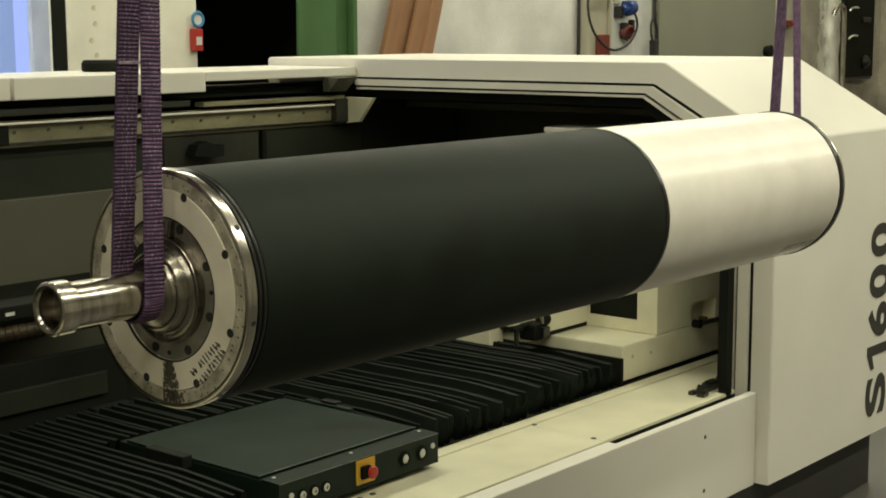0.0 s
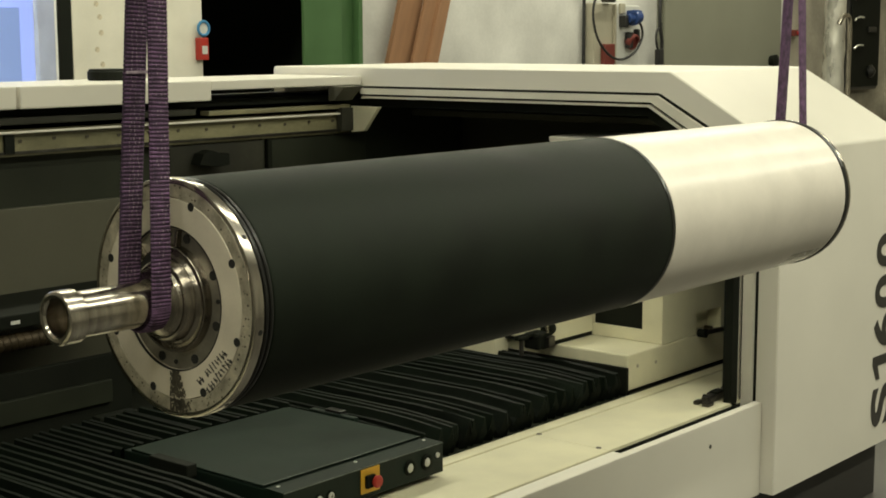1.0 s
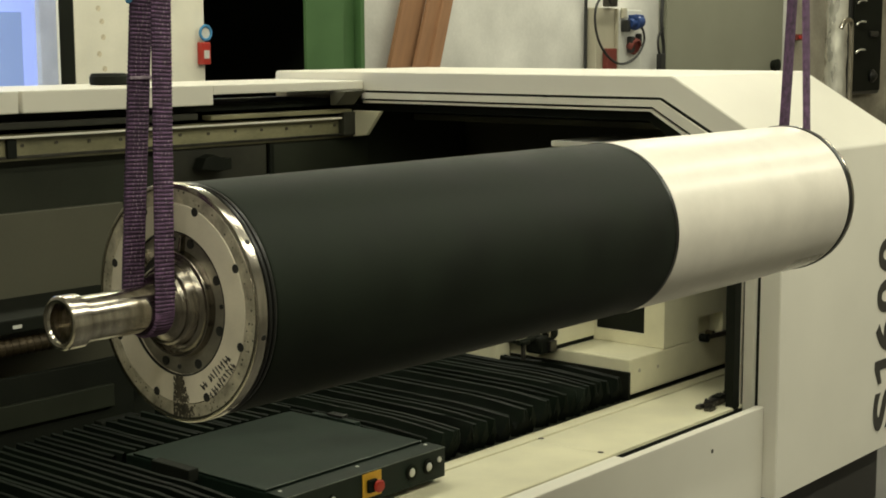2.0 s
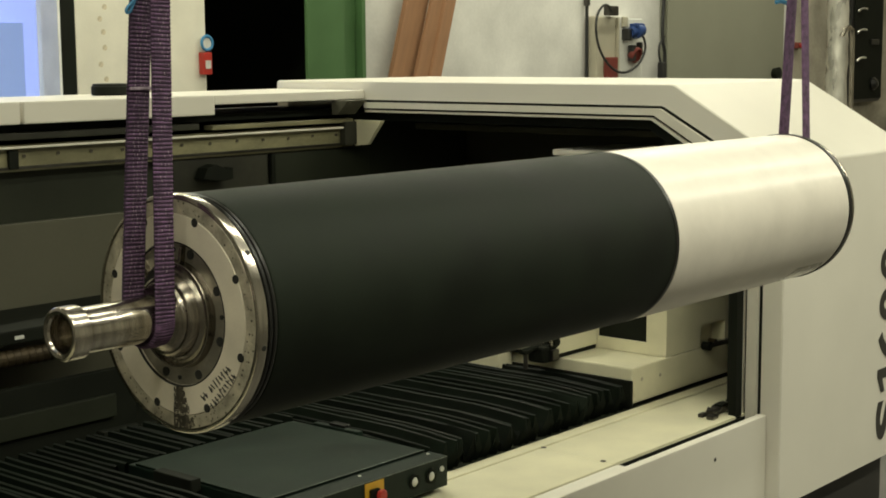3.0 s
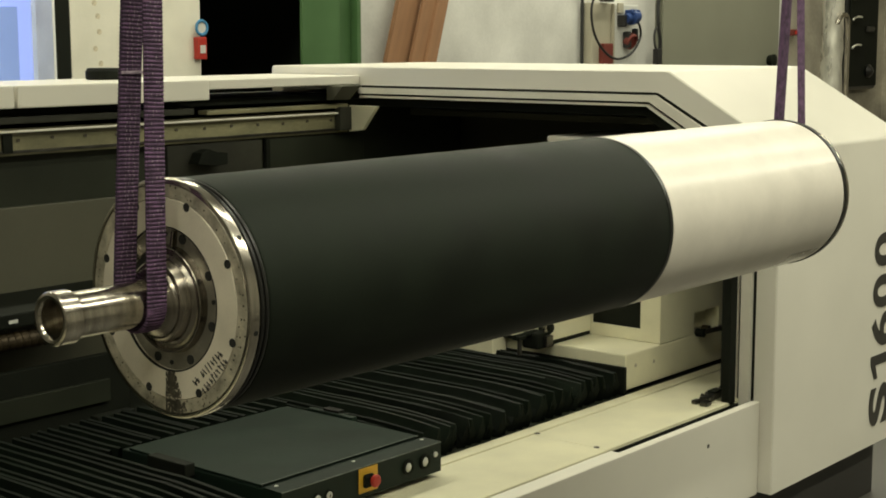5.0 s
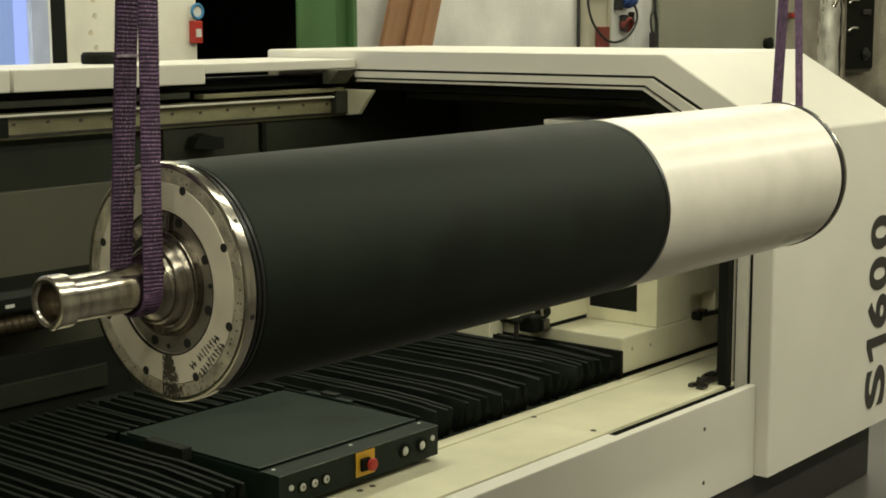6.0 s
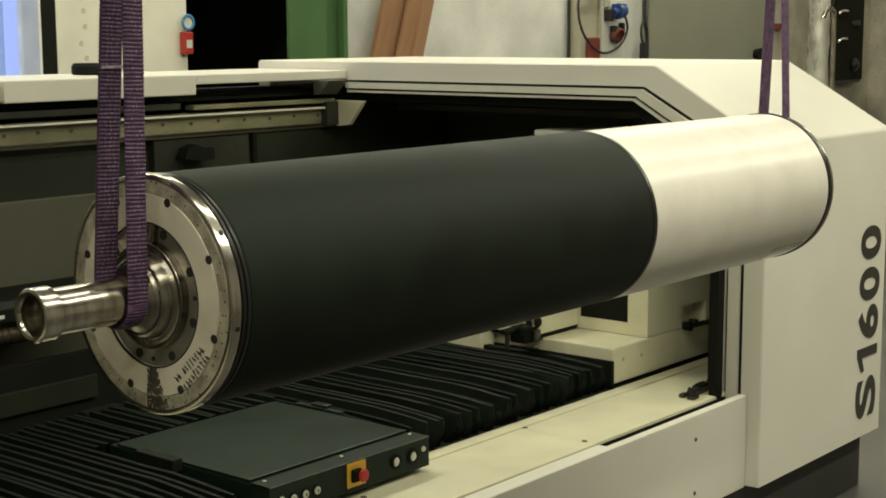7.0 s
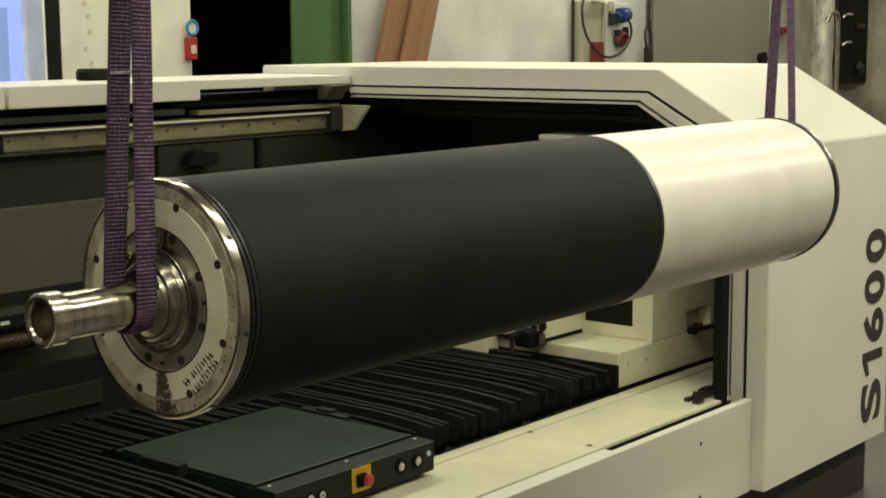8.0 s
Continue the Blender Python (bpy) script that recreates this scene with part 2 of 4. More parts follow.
def build_window():
    w = thing("window_1", "tall window with a dark frame and bluish daylight", "window", kind="structure")
    x0, x1, z0, z1 = WIN
    y = Y1 + 0.02
    fr = bmesh.new()
    for a, b, lo, hi in ((x0, x1, z0, z0 + 0.06), (x0, x1, z1 - 0.06, z1), (x0, x0 + 0.06, z0 + 0.06, z1 - 0.06), (x1 - 0.115, x1, z0 + 0.06, z1 - 0.06)):
        box(a, b, y, y + 0.09, lo, hi, 0.004, fr)
    part("window_frame", fr, M["black"], w, "black window frame")
    # added black piece hides the pillar's side face
    part("jamb_cover", box(3.998, 4.075, y - 0.084, y - 0.001, z0, z1, 0.003), M["black"], w, "added black cover beside the pillar")
    part("mullion", box(3.982, 3.9965, y - 0.084, y + 0.08, z0 + 0.06, z1 - 0.06, 0.003), M["lamp_body"], w, "thin white mullion")
    p = part("pane", box(x0 + 0.06, x1 - 0.06, y + 0.04, y + 0.046, z0 + 0.06, z1 - 0.06), glass, w, "clear glass pane")
    p.visible_shadow = False
    setting("backdrop_daylight", box(x0 - 2.2, 4.66, Y1 + 0.75, Y1 + 0.80, 0.0, 3.6), M["daylight"], "hazy blue daylight outdoors")
    # building sheet emits: the daylight on it is put into its material
    setting("backdrop_building", box(x0 - 2.2, 4.315, Y1 + 0.70, Y1 + 0.74, 0.0, 1.86), M["daylight_dim"], "glowing sheet for a dim bluish building outdoors")


build_window()

pillar = thing("pillar", "cream painted steel pillar with faint rust stains", "pillar", pose(4.078, 5.66, 0), kind="structure")
part("post", box(0.0, 0.788, 0.0, 0.038, 0.0, ZC, 0.006), M["pillar"], pillar)
part("post_flange", box(0.0, 0.32, -0.022, -0.001, 0.0, ZC, 0.004), M["pillar"], pillar)
# flat discs for soft rust stains, not drilled holes
rust_spot = finish("bolt_hole", lathe([(0, 0), (0, 0.013), (0.0004, 0.0135), (0.0004, 0)], 12), M["pale_stain"])
for i in range(14):
    share("bolt_hole", rust_spot, pillar, pose(0.150 + 0.016 * math.sin(i * 2.3), -0.0224, 1.53 + i * 0.066 + 0.01 * math.sin(i * 5.1), rz=90))

column = thing("steel_column", "green painted steel column beside the dark doorway", "column", pose(5.277, 5.36, 0), kind="structure")
part("web", box(0.22, 0.27, 0.02, 0.10, 0, ZC, 0.003), M["green"], column)
part("front_flange", box(0.0, 0.27, 0.0, 0.02, 0, ZC, 0.003), M["green"], column)
part("side_flange", box(0.27, 0.43, 0.05, 0.075, 0, ZC, 0.003), M["green"], column)
part("side_lip", box(0.40, 0.43, 0.0, 0.05, 0, ZC, 0.003), M["green"], column)


def leaning_board(x, y, lean, twist, w, thick, length):
    b = thing("cardboard_sheet", "brown cardboard sheet leaning on the white wall", "cardboard", pose(x, y, 0.02, rx=-3, ry=lean, rz=twist), "leaning cardboard sheets")
    bm = bmesh.new()
    for k in range(2):
        box(0, w, k * (thick / 2 + 0.001), k * (thick / 2 + 0.001) + thick / 2, 0, length, 0.002, bm)
    part("sheet", bm, M["board"], b)


leaning_board(5.515, 5.46, 21.5, 1, 0.180, 0.03, 2.9)
leaning_board(5.655, 5.43, 22.0, 0, 0.135, 0.02, 2.9)
leaning_board(5.785, 5.40, 21.4, 1, 0.090, 0.02, 2.9)


def build_socket_box():
    s = thing("socket_box", "grey wall socket box with red sockets and a plugged cable", "socket box", pose(8.03, 5.58, 1.50))
    part("body", box(0.175, 0.40, 0.02, 0.118, 0, 0.43, 0.01), M["socket"], s)
    part("lid", box(0.402, 0.70, 0.0, 0.118, 0.0, 0.42, 0.01), M["white"], s, "pale front lid")
    part("lid_seam", box(0.392, 0.408, -0.004, 0.019, 0.0, 0.425, 0.002), M["socket"], s)
    part("red_socket", box(0.25, 0.37, -0.02, 0.019, 0.0, 0.16, 0.008), M["dull_red"], s, "red low socket cover")
    out = part("red_outlet", moved(lathe([(0, 0), (0, 0.046), (0.02, 0.055), (0.05, 0.055), (0.055, 0.045), (0.035, 0.040), (0.035, 0)], 24), pose(0.555, -0.005, 0.185, rz=-90, ry=20)), M["dull_red"], s, "dull red round outlet")
    part("outlet_flap", box(0.505, 0.54, -0.055, -0.006, 0.13, 0.24, 0.01), M["cable"], out)
    part("outlet_cap", box(0.605, 0.635, -0.05, -0.006, 0.17, 0.26, 0.012), M["cable"], out)
    plug = part("plug", moved(lathe([(0, 0), (0, 0.030), (0.05, 0.034), (0.055, 0.052), (0.085, 0.054), (0.09, 0.046), (0.13, 0.046), (0.14, 0)], 20), pose(0.47, -0.05, 0.325, ry=-8)), M["blue"], s, "blue industrial plug")
    part("plug_flap", box(0.50, 0.60, -0.085, -0.02, 0.355, 0.385, 0.008), M["blue"], plug)
    part("plug_base", box(0.435, 0.475, -0.06, -0.001, 0.27, 0.35, 0.01), M["cable"], plug)
    part("plug_sleeve", box(0.43, 0.49, -0.02, -0.001, 0.36, 0.43, 0.006), M["socket"], plug)
    part("cable", hose([(0.60, -0.05, 0.32), (0.655, -0.05, 0.27), (0.66, -0.05, 0.19), (0.56, -0.05, 0.09), (0.38, -0.05, 0.045), (0.23, -0.05, 0.09), (0.10, -0.05, 0.20), (0.05, -0.05, 0.34), (0.075, -0.05, 0.46), (0.20, -0.04, 0.52), (0.30, -0.02, 0.44)], 0.0085), M["cable"], s, "black looped cable")
    part("hanger", box(0.26, 0.36, -0.03, 0.03, 0.435, 0.50, 0.01), M["dark_steel"], s)
    part("conduit", rod((0.155, 0.09, -0.4), (0.155, 0.09, 0.50), 0.011), M["cable"], s)
    part("conduit_cap", rod((0.155, 0.09, 0.50), (0.155, 0.09, 0.56), 0.022), M["dark_steel"], s)


build_socket_box()


def build_cabinet():
    c = thing("electrical_cabinet", "grey-green steel cabinet against the wall", "cabinet", pose(9.137, 5.64, 0.0))
    part("body", box(0.0, 1.80, 0.022, 0.058, 0.1, 2.5, 0.006), M["cabinet"], c)
    part("door", box(0.02, 1.78, 0.0, 0.021, 0.15, 2.45, 0.005), M["cabinet"], c)
    part("knob", moved(lathe([(0, 0), (0, 0.04), (0.05, 0.05), (0.06, 0)], 18), pose(1.62, 0.0, 1.515, rz=-90)), M["black"], c, "black round knob")
    part("edge_strip", box(1.803, 1.86, 0.01, 0.058, 0.1, 2.5, 0.004), M["white"], c, "white side strip")
    part("cable", hose([(-0.05, -0.01, 2.6), (-0.07, -0.02, 2.1), (-0.11, -0.03, 1.8), (-0.04, -0.02, 1.66), (-0.08, -0.02, 1.5), (-0.08, -0.02, 1.2)], 0.013), M["cable"], c, "black hanging cable")
    part("cable_loop", hose([(-0.06, -0.02, 1.80), (-0.15, -0.03, 1.74), (-0.14, -0.03, 1.64), (-0.07, -0.02, 1.58)], 0.008), M["cable"], c, "thin black cable loop")
    part("clip", box(-0.12, -0.05, -0.04, -0.001, 1.48, 1.62, 0.01), M["cable"], c, "black cable clip")


build_cabinet()


def build_duct():
    d = thing("foil_duct", "crinkled foil-wrapped pipe with a bent steel handle", "pipe", pose(11.18, 5.30, 0))
    bm = lathe([(0.0, 0.085), (3.6, 0.085)], 28)
    for v in bm.verts:
        v.co.yz = v.co.yz * (1 + 0.06 * noise.noise(v.co * 9))
    bmesh.ops.subdivide_edges(bm, edges=[e for e in bm.edges if abs(e.verts[0].co.x - e.verts[1].co.x) > 1], cuts=60)
    for v in bm.verts:
        k = 1 + 0.10 * noise.noise(v.co * 14) + 0.05 * noise.noise(v.co * 37)
        v.co.y, v.co.z = v.co.y * k, v.co.z * k
    part("wrap", moved(bm, pose(0, 0, 0.0, ry=-90)), M["foil"], d, smooth=True)
    part("handle", hose([(-0.12, -0.09, 1.80), (-0.10, -0.11, 1.86), (-0.06, -0.12, 1.875), (0.0, -0.12, 1.865), (0.02, -0.12, 1.80), (0.02, -0.12, 1.2)], 0.019), M["steel"], d, "bent bright steel handle", True)
    k = thing("dark_cabinet", "glossy black wall cabinet with bars imitating reflections", "cabinet", pose(12.01, 5.56, 0))
    part("body", box(0.0, 0.63, 0.0, 0.098, 1.238, 2.65, 0.04, segments=4), M["gloss_black"], k)
    part("front_seal", box(0.03, 0.60, -0.012, -0.001, 1.27, 2.61, 0.005), M["black"], k, "matt black front seal")
    # bright foil bars put in for light reflections on the black front
    for z in (1.62, 1.86, 2.04, 2.20):
        part("bracket", hose([(0.06, -0.022, z - 0.02), (0.09, -0.03, z + 0.004), (0.15, -0.03, z + 0.012), (0.22, -0.03, z + 0.008)], 0.009, 8), M["foil"], k, "foil bar in place of a reflection")
    part("knob", moved(lathe([(0, 0), (0, 0.05), (0.02, 0.06), (0.05, 0.03), (0.06, 0)], 20), pose(0.40, -0.012, 1.40, rz=-90)), M["gloss_black"], k)
    part("latch_arm", box(0.33, 0.50, -0.03, -0.0125, 1.74, 1.79, 0.012), M["gloss_black"], k)


build_duct()

knob_box = thing("red_wall_button", "small red push button fixed to the wall", "button", pose(11.10, 5.604, 1.71))
part("button_base", box(0.0, 0.10, 0.0, 0.055, 0.0, 0.05, 0.006), M["dull_red"], knob_box)
part("button_head", box(0.02, 0.08, -0.02, -0.001, 0.01, 0.04, 0.006), M["red"], knob_box)

lock = thing("red_padlock_tag", "red lock tag hanging with a blue and white ring", "lock", pose(4.850, 5.6585, 1.608))
part("tag", box(-0.035, 0.02, -0.04, 0.0, -0.01, 0.10, 0.006), M["red"], lock, "red lock body")
part("tag_label", box(-0.025, 0.008, -0.0435, -0.0405, 0.02, 0.06), M["white"], lock, "white label")
part("ring", moved(lathe([(-0.006 + 0.006 * math.cos(a), 0.034 + 0.008 * math.sin(a)) for a in np.linspace(0, math.tau, 8, False)], 36, True), pose(0.0, -0.02, 0.145, rz=90)), M["cord"], lock, "blue ring")
part("ring_face", moved(lathe([(0, 0), (0, 0.027), (0.006, 0.027), (0.006, 0)], 30), pose(0.0, -0.026, 0.145, rz=90)), M["white"], lock, "white disc")

# ---- the engraving machine ----
XH, YF, ZB, ZT = 4.22, 2.16, 0.225, 1.59
XR, YB, YC, ZCH = 5.17, 4.47, 2.576, 1.347
machine = thing("engraving_machine", "cream painted roller engraving machine with an open bed", "machine", pose(0, 0, 0))


def hood_outline(d):
    """Outline of the hood's end in y and z, inset by d."""
    t = d * 0.55
    up = d if d < 0.075 else 0.075 + (d - 0.075) * 0.62  # the frame is slimmer along the top
    return [(YF + d, ZB), (YF + d, ZCH - t), (YC + t, ZT - up), (YB, ZT - up), (YB, ZB)]


def rounded(points, r, n=4):
    """The outline with its bends rounded, ends kept."""
    out = [points[0]]
    for p, c, q in zip(points, points[1:], points[2:]):
        p, c, q = Vector(p), Vector(c), Vector(q)
        a, b = c + (p - c).normalized() * r, c + (q - c).normalized() * r
        for k in range(n + 1):
            t = k / n
            v = a * (1 - t) ** 2 + c * 2 * t * (1 - t) + b * t ** 2
            out.append((v.x, v.y))
    return out + [points[-1]]


def build_hood():
    outer, inner = rounded(hood_outline(0), 0.012), rounded(hood_outline(0.072), 0.012)
    bm = bmesh.new()
    edge = 0.004
    inset = rounded(hood_outline(edge), 0.012)
    inset[0], inset[-1] = (inset[0][0], outer[0][1]), (outer[-1][0] - edge, outer[-1][1])
    rows = [(XR, outer), (XH + edge, outer), (XH, inset), (XH, inner), (XR - 0.05, inner)]
    loops = [[bm.verts.new((x, y, z)) for y, z in pts] for x, pts in rows]
    for p, q in zip(loops, loops[1:]):
        for i in range(len(outer) - 1):
            bm.faces.new((p[i], p[i + 1], q[i + 1], q[i]))
    bm.faces.new(loops[0]), bm.faces.new(loops[-1])
    # added lining: its dull colour stands in for shade inside the hood
    lining = bmesh.new()
    inner_b = hood_outline(0.076)
    sides = [[lining.verts.new((x, y, z)) for y, z in inner_b] for x in (XH + 0.06, XR - 0.055)]
    for i in range(len(inner_b) - 1):
        lining.faces.new((sides[0][i], sides[0][i + 1], sides[1][i + 1], sides[1][i]))
    lining.faces.new(sides[1])
    part("hood_lining", lining, M["grey"], machine, "added grey hood lining, dulled for the shade inside")
    hood = part("hood", bm, M["cream"], machine, "cream sheet-metal hood", True)

    def band(name, a, b, x, material, thick):
        """One frame line of the hood's opening between the insets a and b."""
        o, i = hood_outline(a), hood_outline(b)
        o[0], i[0] = (o[0][0], 0.45), (i[0][0], 0.45)
        o, i = o[:-1], i[:-1]
        o[-1], i[-1] = (3.97, o[-1][1]), (3.97, i[-1][1])
        bm = bmesh.new()
        loops = [[bm.verts.new((xx, y, z)) for y, z in pts] for xx in (x, x + thick) for pts in (o, i)]
        for k in range(len(o) - 1):
            for p, q in ((loops[0], loops[1]), (loops[2], loops[3]), (loops[0], loops[2]), (loops[1], loops[3])):
                bm.faces.new((p[k], p[k + 1], q[k + 1], q[k]))
        return part(name, bm, material, machine)

    band("seal_strip", 0.0725, 0.0845, XH + 0.004, M["black"], 0.05)
    band("door_track", 0.085, 0.1215, XH - 0.012, M["trim"], 0.10)
    band("seal_strip", 0.122, 0.1335, XH + 0.004, M["black"], 0.08)
    band("inner_track", 0.134, 0.147, XH - 0.006, M["trim"], 0.10)
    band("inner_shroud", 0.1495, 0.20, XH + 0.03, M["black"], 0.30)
    part("hood_crossbar", box(4.58, 4.62, 2.70, 4.03, 1.386, 1.412, 0.004), M["grey"], machine, "dull grey crossbar under the hood")
    return hood


build_hood()
part("plinth", box(-1.2, 5.15, YF + 0.06, YB - 0.05, 0.0, ZB - 0.002, 0.004), M["plinth"], machine, "black plinth")

# front apron, its slot and the bed's ledge
part("front_panel", box(-1.0, XH - 0.004, 2.207, 2.236, ZB - 0.005, 0.53, 0.004), M["cream"], machine, "cream front panel")
screw = finish("panel_screw", lathe([(0, 0), (0, 0.006), (0.002, 0.007), (0.002, 0)], 12), M["dark_steel"])
for x in (3.889, 2.6, 1.4):
    for z in (0.453, 0.281):
        share("panel_screw", screw, machine, pose(x, 2.2055, z, rz=90))
part("slot_filler", box(-1.0, 3.44, 2.239, 2.268, 0.30, 0.527, 0.003), M["cream"], machine)
# black floor and strip carry the slot's shade in their colour
part("slot_floor", box(3.445, XH - 0.004, 2.239, 2.2800, 0.30, 0.440), M["black"], machine)
part("slot_seal", box(-1.0, 3.442, 2.2695, 2.2795, 0.30, 0.513), M["black"], machine)
ledge = box(-1.0, 3.442, 2.281, 2.545, 0.30, 0.526, 0.004)
box(3.4425, 4.90, 2.284, 2.545, 0.30, 0.526, 0.004, ledge)
part("ledge", ledge, M["cream_worn"], machine, "worn cream ledge")
# added black strip keeps the ledge's side dark, as shade in the slot
part("slot_lining", box(3.445, XH + 0.05, 2.2805, 2.2835, 0.441, 0.516), M["black"], machine)
part("ledge_lip", box(-1.0, 4.90, 2.548, 2.596, 0.30, 0.529, 0.004), M["cream_worn"], machine)
dimple = finish("ledge_bolt", lathe([(0, 0), (0, 0.008), (0.0015, 0.009), (0.0015, 0)], 14), M["stain"])
for x, y in ((3.457, 2.542), (3.445, 2.32), (2.614, 2.467), (2.661, 2.467)):
    share("ledge_bolt", dimple, machine, pose(x, y, 0.5275, ry=90))
part("bed", box(-1.0, 4.95, 2.60, 4.04, 0.30, 0.52), M["inner"], machine, "black bed under the bellows")
# gap floor and back are black: the drive's shadow put into colour
part("bed_gap_cover", box(-1.0, 4.95, 3.52, 4.04, 0.521, 0.535), M["black"], machine)
part("bed_back_wall", box(-1.0, 2.80, 3.634, 3.66, 0.536, 0.745, 0.003), M["black"], machine)
# grey strip in a darker colour, for the weak light there
part("bed_back_strip", box(-1.0, 2.715, 3.618, 3.632, 0.600, 0.670, 0.003), M["inner"], machine, "grey-green strip behind the bellows, darkened for weak light")
part("bed_back_foot", box(2.62, 2.76, 3.56, 3.60, 0.536, 0.575, 0.004), M["black"], machine)

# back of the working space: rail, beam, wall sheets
part("back_sheet", box(-1.0, 4.95, 4.06, 4.10, 0.30, 1.46), M["inner"], machine, "black back sheet, darkened further for roof shade")
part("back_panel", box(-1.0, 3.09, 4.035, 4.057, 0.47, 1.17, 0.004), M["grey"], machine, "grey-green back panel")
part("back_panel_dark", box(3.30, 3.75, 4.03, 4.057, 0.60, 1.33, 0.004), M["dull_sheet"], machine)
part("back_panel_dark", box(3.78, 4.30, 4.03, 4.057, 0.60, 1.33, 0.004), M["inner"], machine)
part("cable_bracket", prism([(3.39, 1.262), (3.41, 1.300), (3.45, 1.312), (3.50, 1.290), (3.53, 1.296), (3.53, 1.255), (3.47, 1.250)], 3.975, 4.028, "y", 0.003), M["black"], machine)
part("panel_post", box(3.755, 3.775, 4.015, 4.03, 0.9, 1.33, 0.002), M["black"], machine)
rail = part("guide_rail", prism([(4.02, 1.336), (4.02, 1.408), (4.032, 1.42), (4.055, 1.42), (4.055, 1.336)], -1.0, 4.197, "x"), M["greased_shaded"], machine, "worn cream guide rail with bolts, coloured for roof shade")
part("rail_groove", box(-1.0, 4.19, 4.012, 4.0185, 1.343, 1.352), M["dark_steel"], rail)
bolt = finish("rail_bolt", lathe([(0, 0), (0, 0.0055), (0.004, 0.006), (0.004, 0)], 12), M["stain"])
for i in range(34):
    share("rail_bolt", bolt, rail, pose(4.10 - i * 0.128, 4.0195, 1.385 + 0.002 * math.sin(i * 2.1), rz=-90))
part("rail_clip", box(2.63, 2.665, 4.005, 4.0185, 1.345, 1.405, 0.003), M["black"], rail, "black rail clip")
part("upper_strip", box(3.46, 4.18, 4.00, 4.05, 1.431, 1.447, 0.003), M["greased_shaded"], machine)
part("rail_shelf", box(-1.0, 4.19, 3.995, 4.018, 1.409, 1.416, 0.002), M["trim"], machine, "pale strip along the rail's top edge")
part("roof_track", box(-1.0, 3.40, 4.00, 4.05, 1.436, 1.458, 0.003), M["dull_sheet"], machine)
part("roof_beam", box(3.446, 4.215, 3.97, YB, 1.522, 1.556, 0.005), M["cream"], machine, "cream sliding roof edge")
part("roof_cover", box(2.665, 3.444, 3.966, YB, 1.486, 1.557, 0.006), M["cream"], machine, "cream sliding roof cover")
part("roof_cover", box(-1.0, 2.652, 3.966, YB, 1.486, 1.557, 0.006), M["cream"], machine, "cream sliding roof cover")
# solid black filler holds the dark under the roof in its colour
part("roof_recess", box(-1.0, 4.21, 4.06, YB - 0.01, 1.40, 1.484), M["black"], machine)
part("corner_gusset", prism([(4.000, 1.44), (3.855, 1.439), (3.931, 1.345), (4.000, 1.338)], 4.185, 4.205, "x", 0.002), M["cream_worn"], machine, "cream corner gusset")
part("gusset_foot", box(4.12, 4.184, 3.985, 4.015, 1.345, 1.435, 0.003), M["dull_sheet"], machine)
# corner is grey in place of cream in the roof's shade
part("frame_corner", prism([(3.99, 1.52), (3.90, 1.52), (3.96, 1.465), (3.99, 1.465)], 4.05, 4.15, "x", 0.003), M["grey"], machine)
part("machine_back", box(-1.0, 5.0, YB - 0.03, YB - 0.002, ZB, 1.485), M["cream"], machine)
part("door_stop", box(4.150, 4.192, 2.284, 2.312, 0.441, 1.285, 0.003), M["black"], machine, "black door stop strip")
part("jamb_seal", box(XH + 0.005, XH + 0.05, 2.312, 2.358, 0.527, 1.30), M["black"], machine)

# model lettering up the hood's front
def lettering(spans, x0, x1, y):
    """Bold figures reading upward, each between its own two heights."""
    verts, faces = [], []
    for text, z0, z1 in spans:
        if text == "1":
            flat = [(0.58, 0.0), (1.0, 0.0), (1.0, 1.0), (0.66, 1.0), (0.0, 0.80), (0.0, 0.64), (0.58, 0.76)]
            n, k = len(verts), len(flat)
            for d in (0.0, 0.0016):
                verts += [(x1 - w * (x1 - x0), y - d, z0 + u * (z1 - z0)) for u, w in flat]
            for cap in ((0, 1, 2, 3, 6), (3, 4, 5, 6)):
                faces.append([n + k + i for i in cap])
            faces += [[n + i, n + (i + 1) % k, n + k + (i + 1) % k, n + k + i] for i in range(k)]
            continue
        cu = bpy.data.curves.new("lettering", "FONT")
        cu.body, cu.extrude, cu.offset = text, 0.002, 0.030
        tmp = new("lettering_source", cu)
        bpy.context.view_layer.update()
        me = bpy.data.meshes.new_from_object(tmp.evaluated_get(bpy.context.evaluated_depsgraph_get()))
        bpy.data.objects.remove(tmp)
        co = np.array([v.co for v in me.vertices])
        lo, hi = co.min(0), co.max(0)
        n = len(verts)
        for c in co:
            u, w = (c[0] - lo[0]) / (hi[0] - lo[0]), (c[1] - lo[1]) / (hi[1] - lo[1])
            verts.append((x1 - w * (x1 - x0), y - (c[2] - lo[2]) * 0.4, z0 + u * (z1 - z0)))
        faces += [[n + i for i in p.vertices] for p in me.polygons]
        bpy.data.meshes.remove(me)
    me = bpy.data.meshes.new("lettering")
    me.from_pydata(verts, [], faces)
    me.materials.append(M["letter"])
    ob = new("lettering", me)
    ob.parent = machine
    return tagged(ob, "dark model lettering S1600 reading upward")


lettering([("S", 0.294, 0.445), ("1", 0.470, 0.558), ("6", 0.587, 0.712), ("0", 0.731, 0.852), ("0", 0.882, 1.004)], 4.955, 5.125, YF - 0.001)


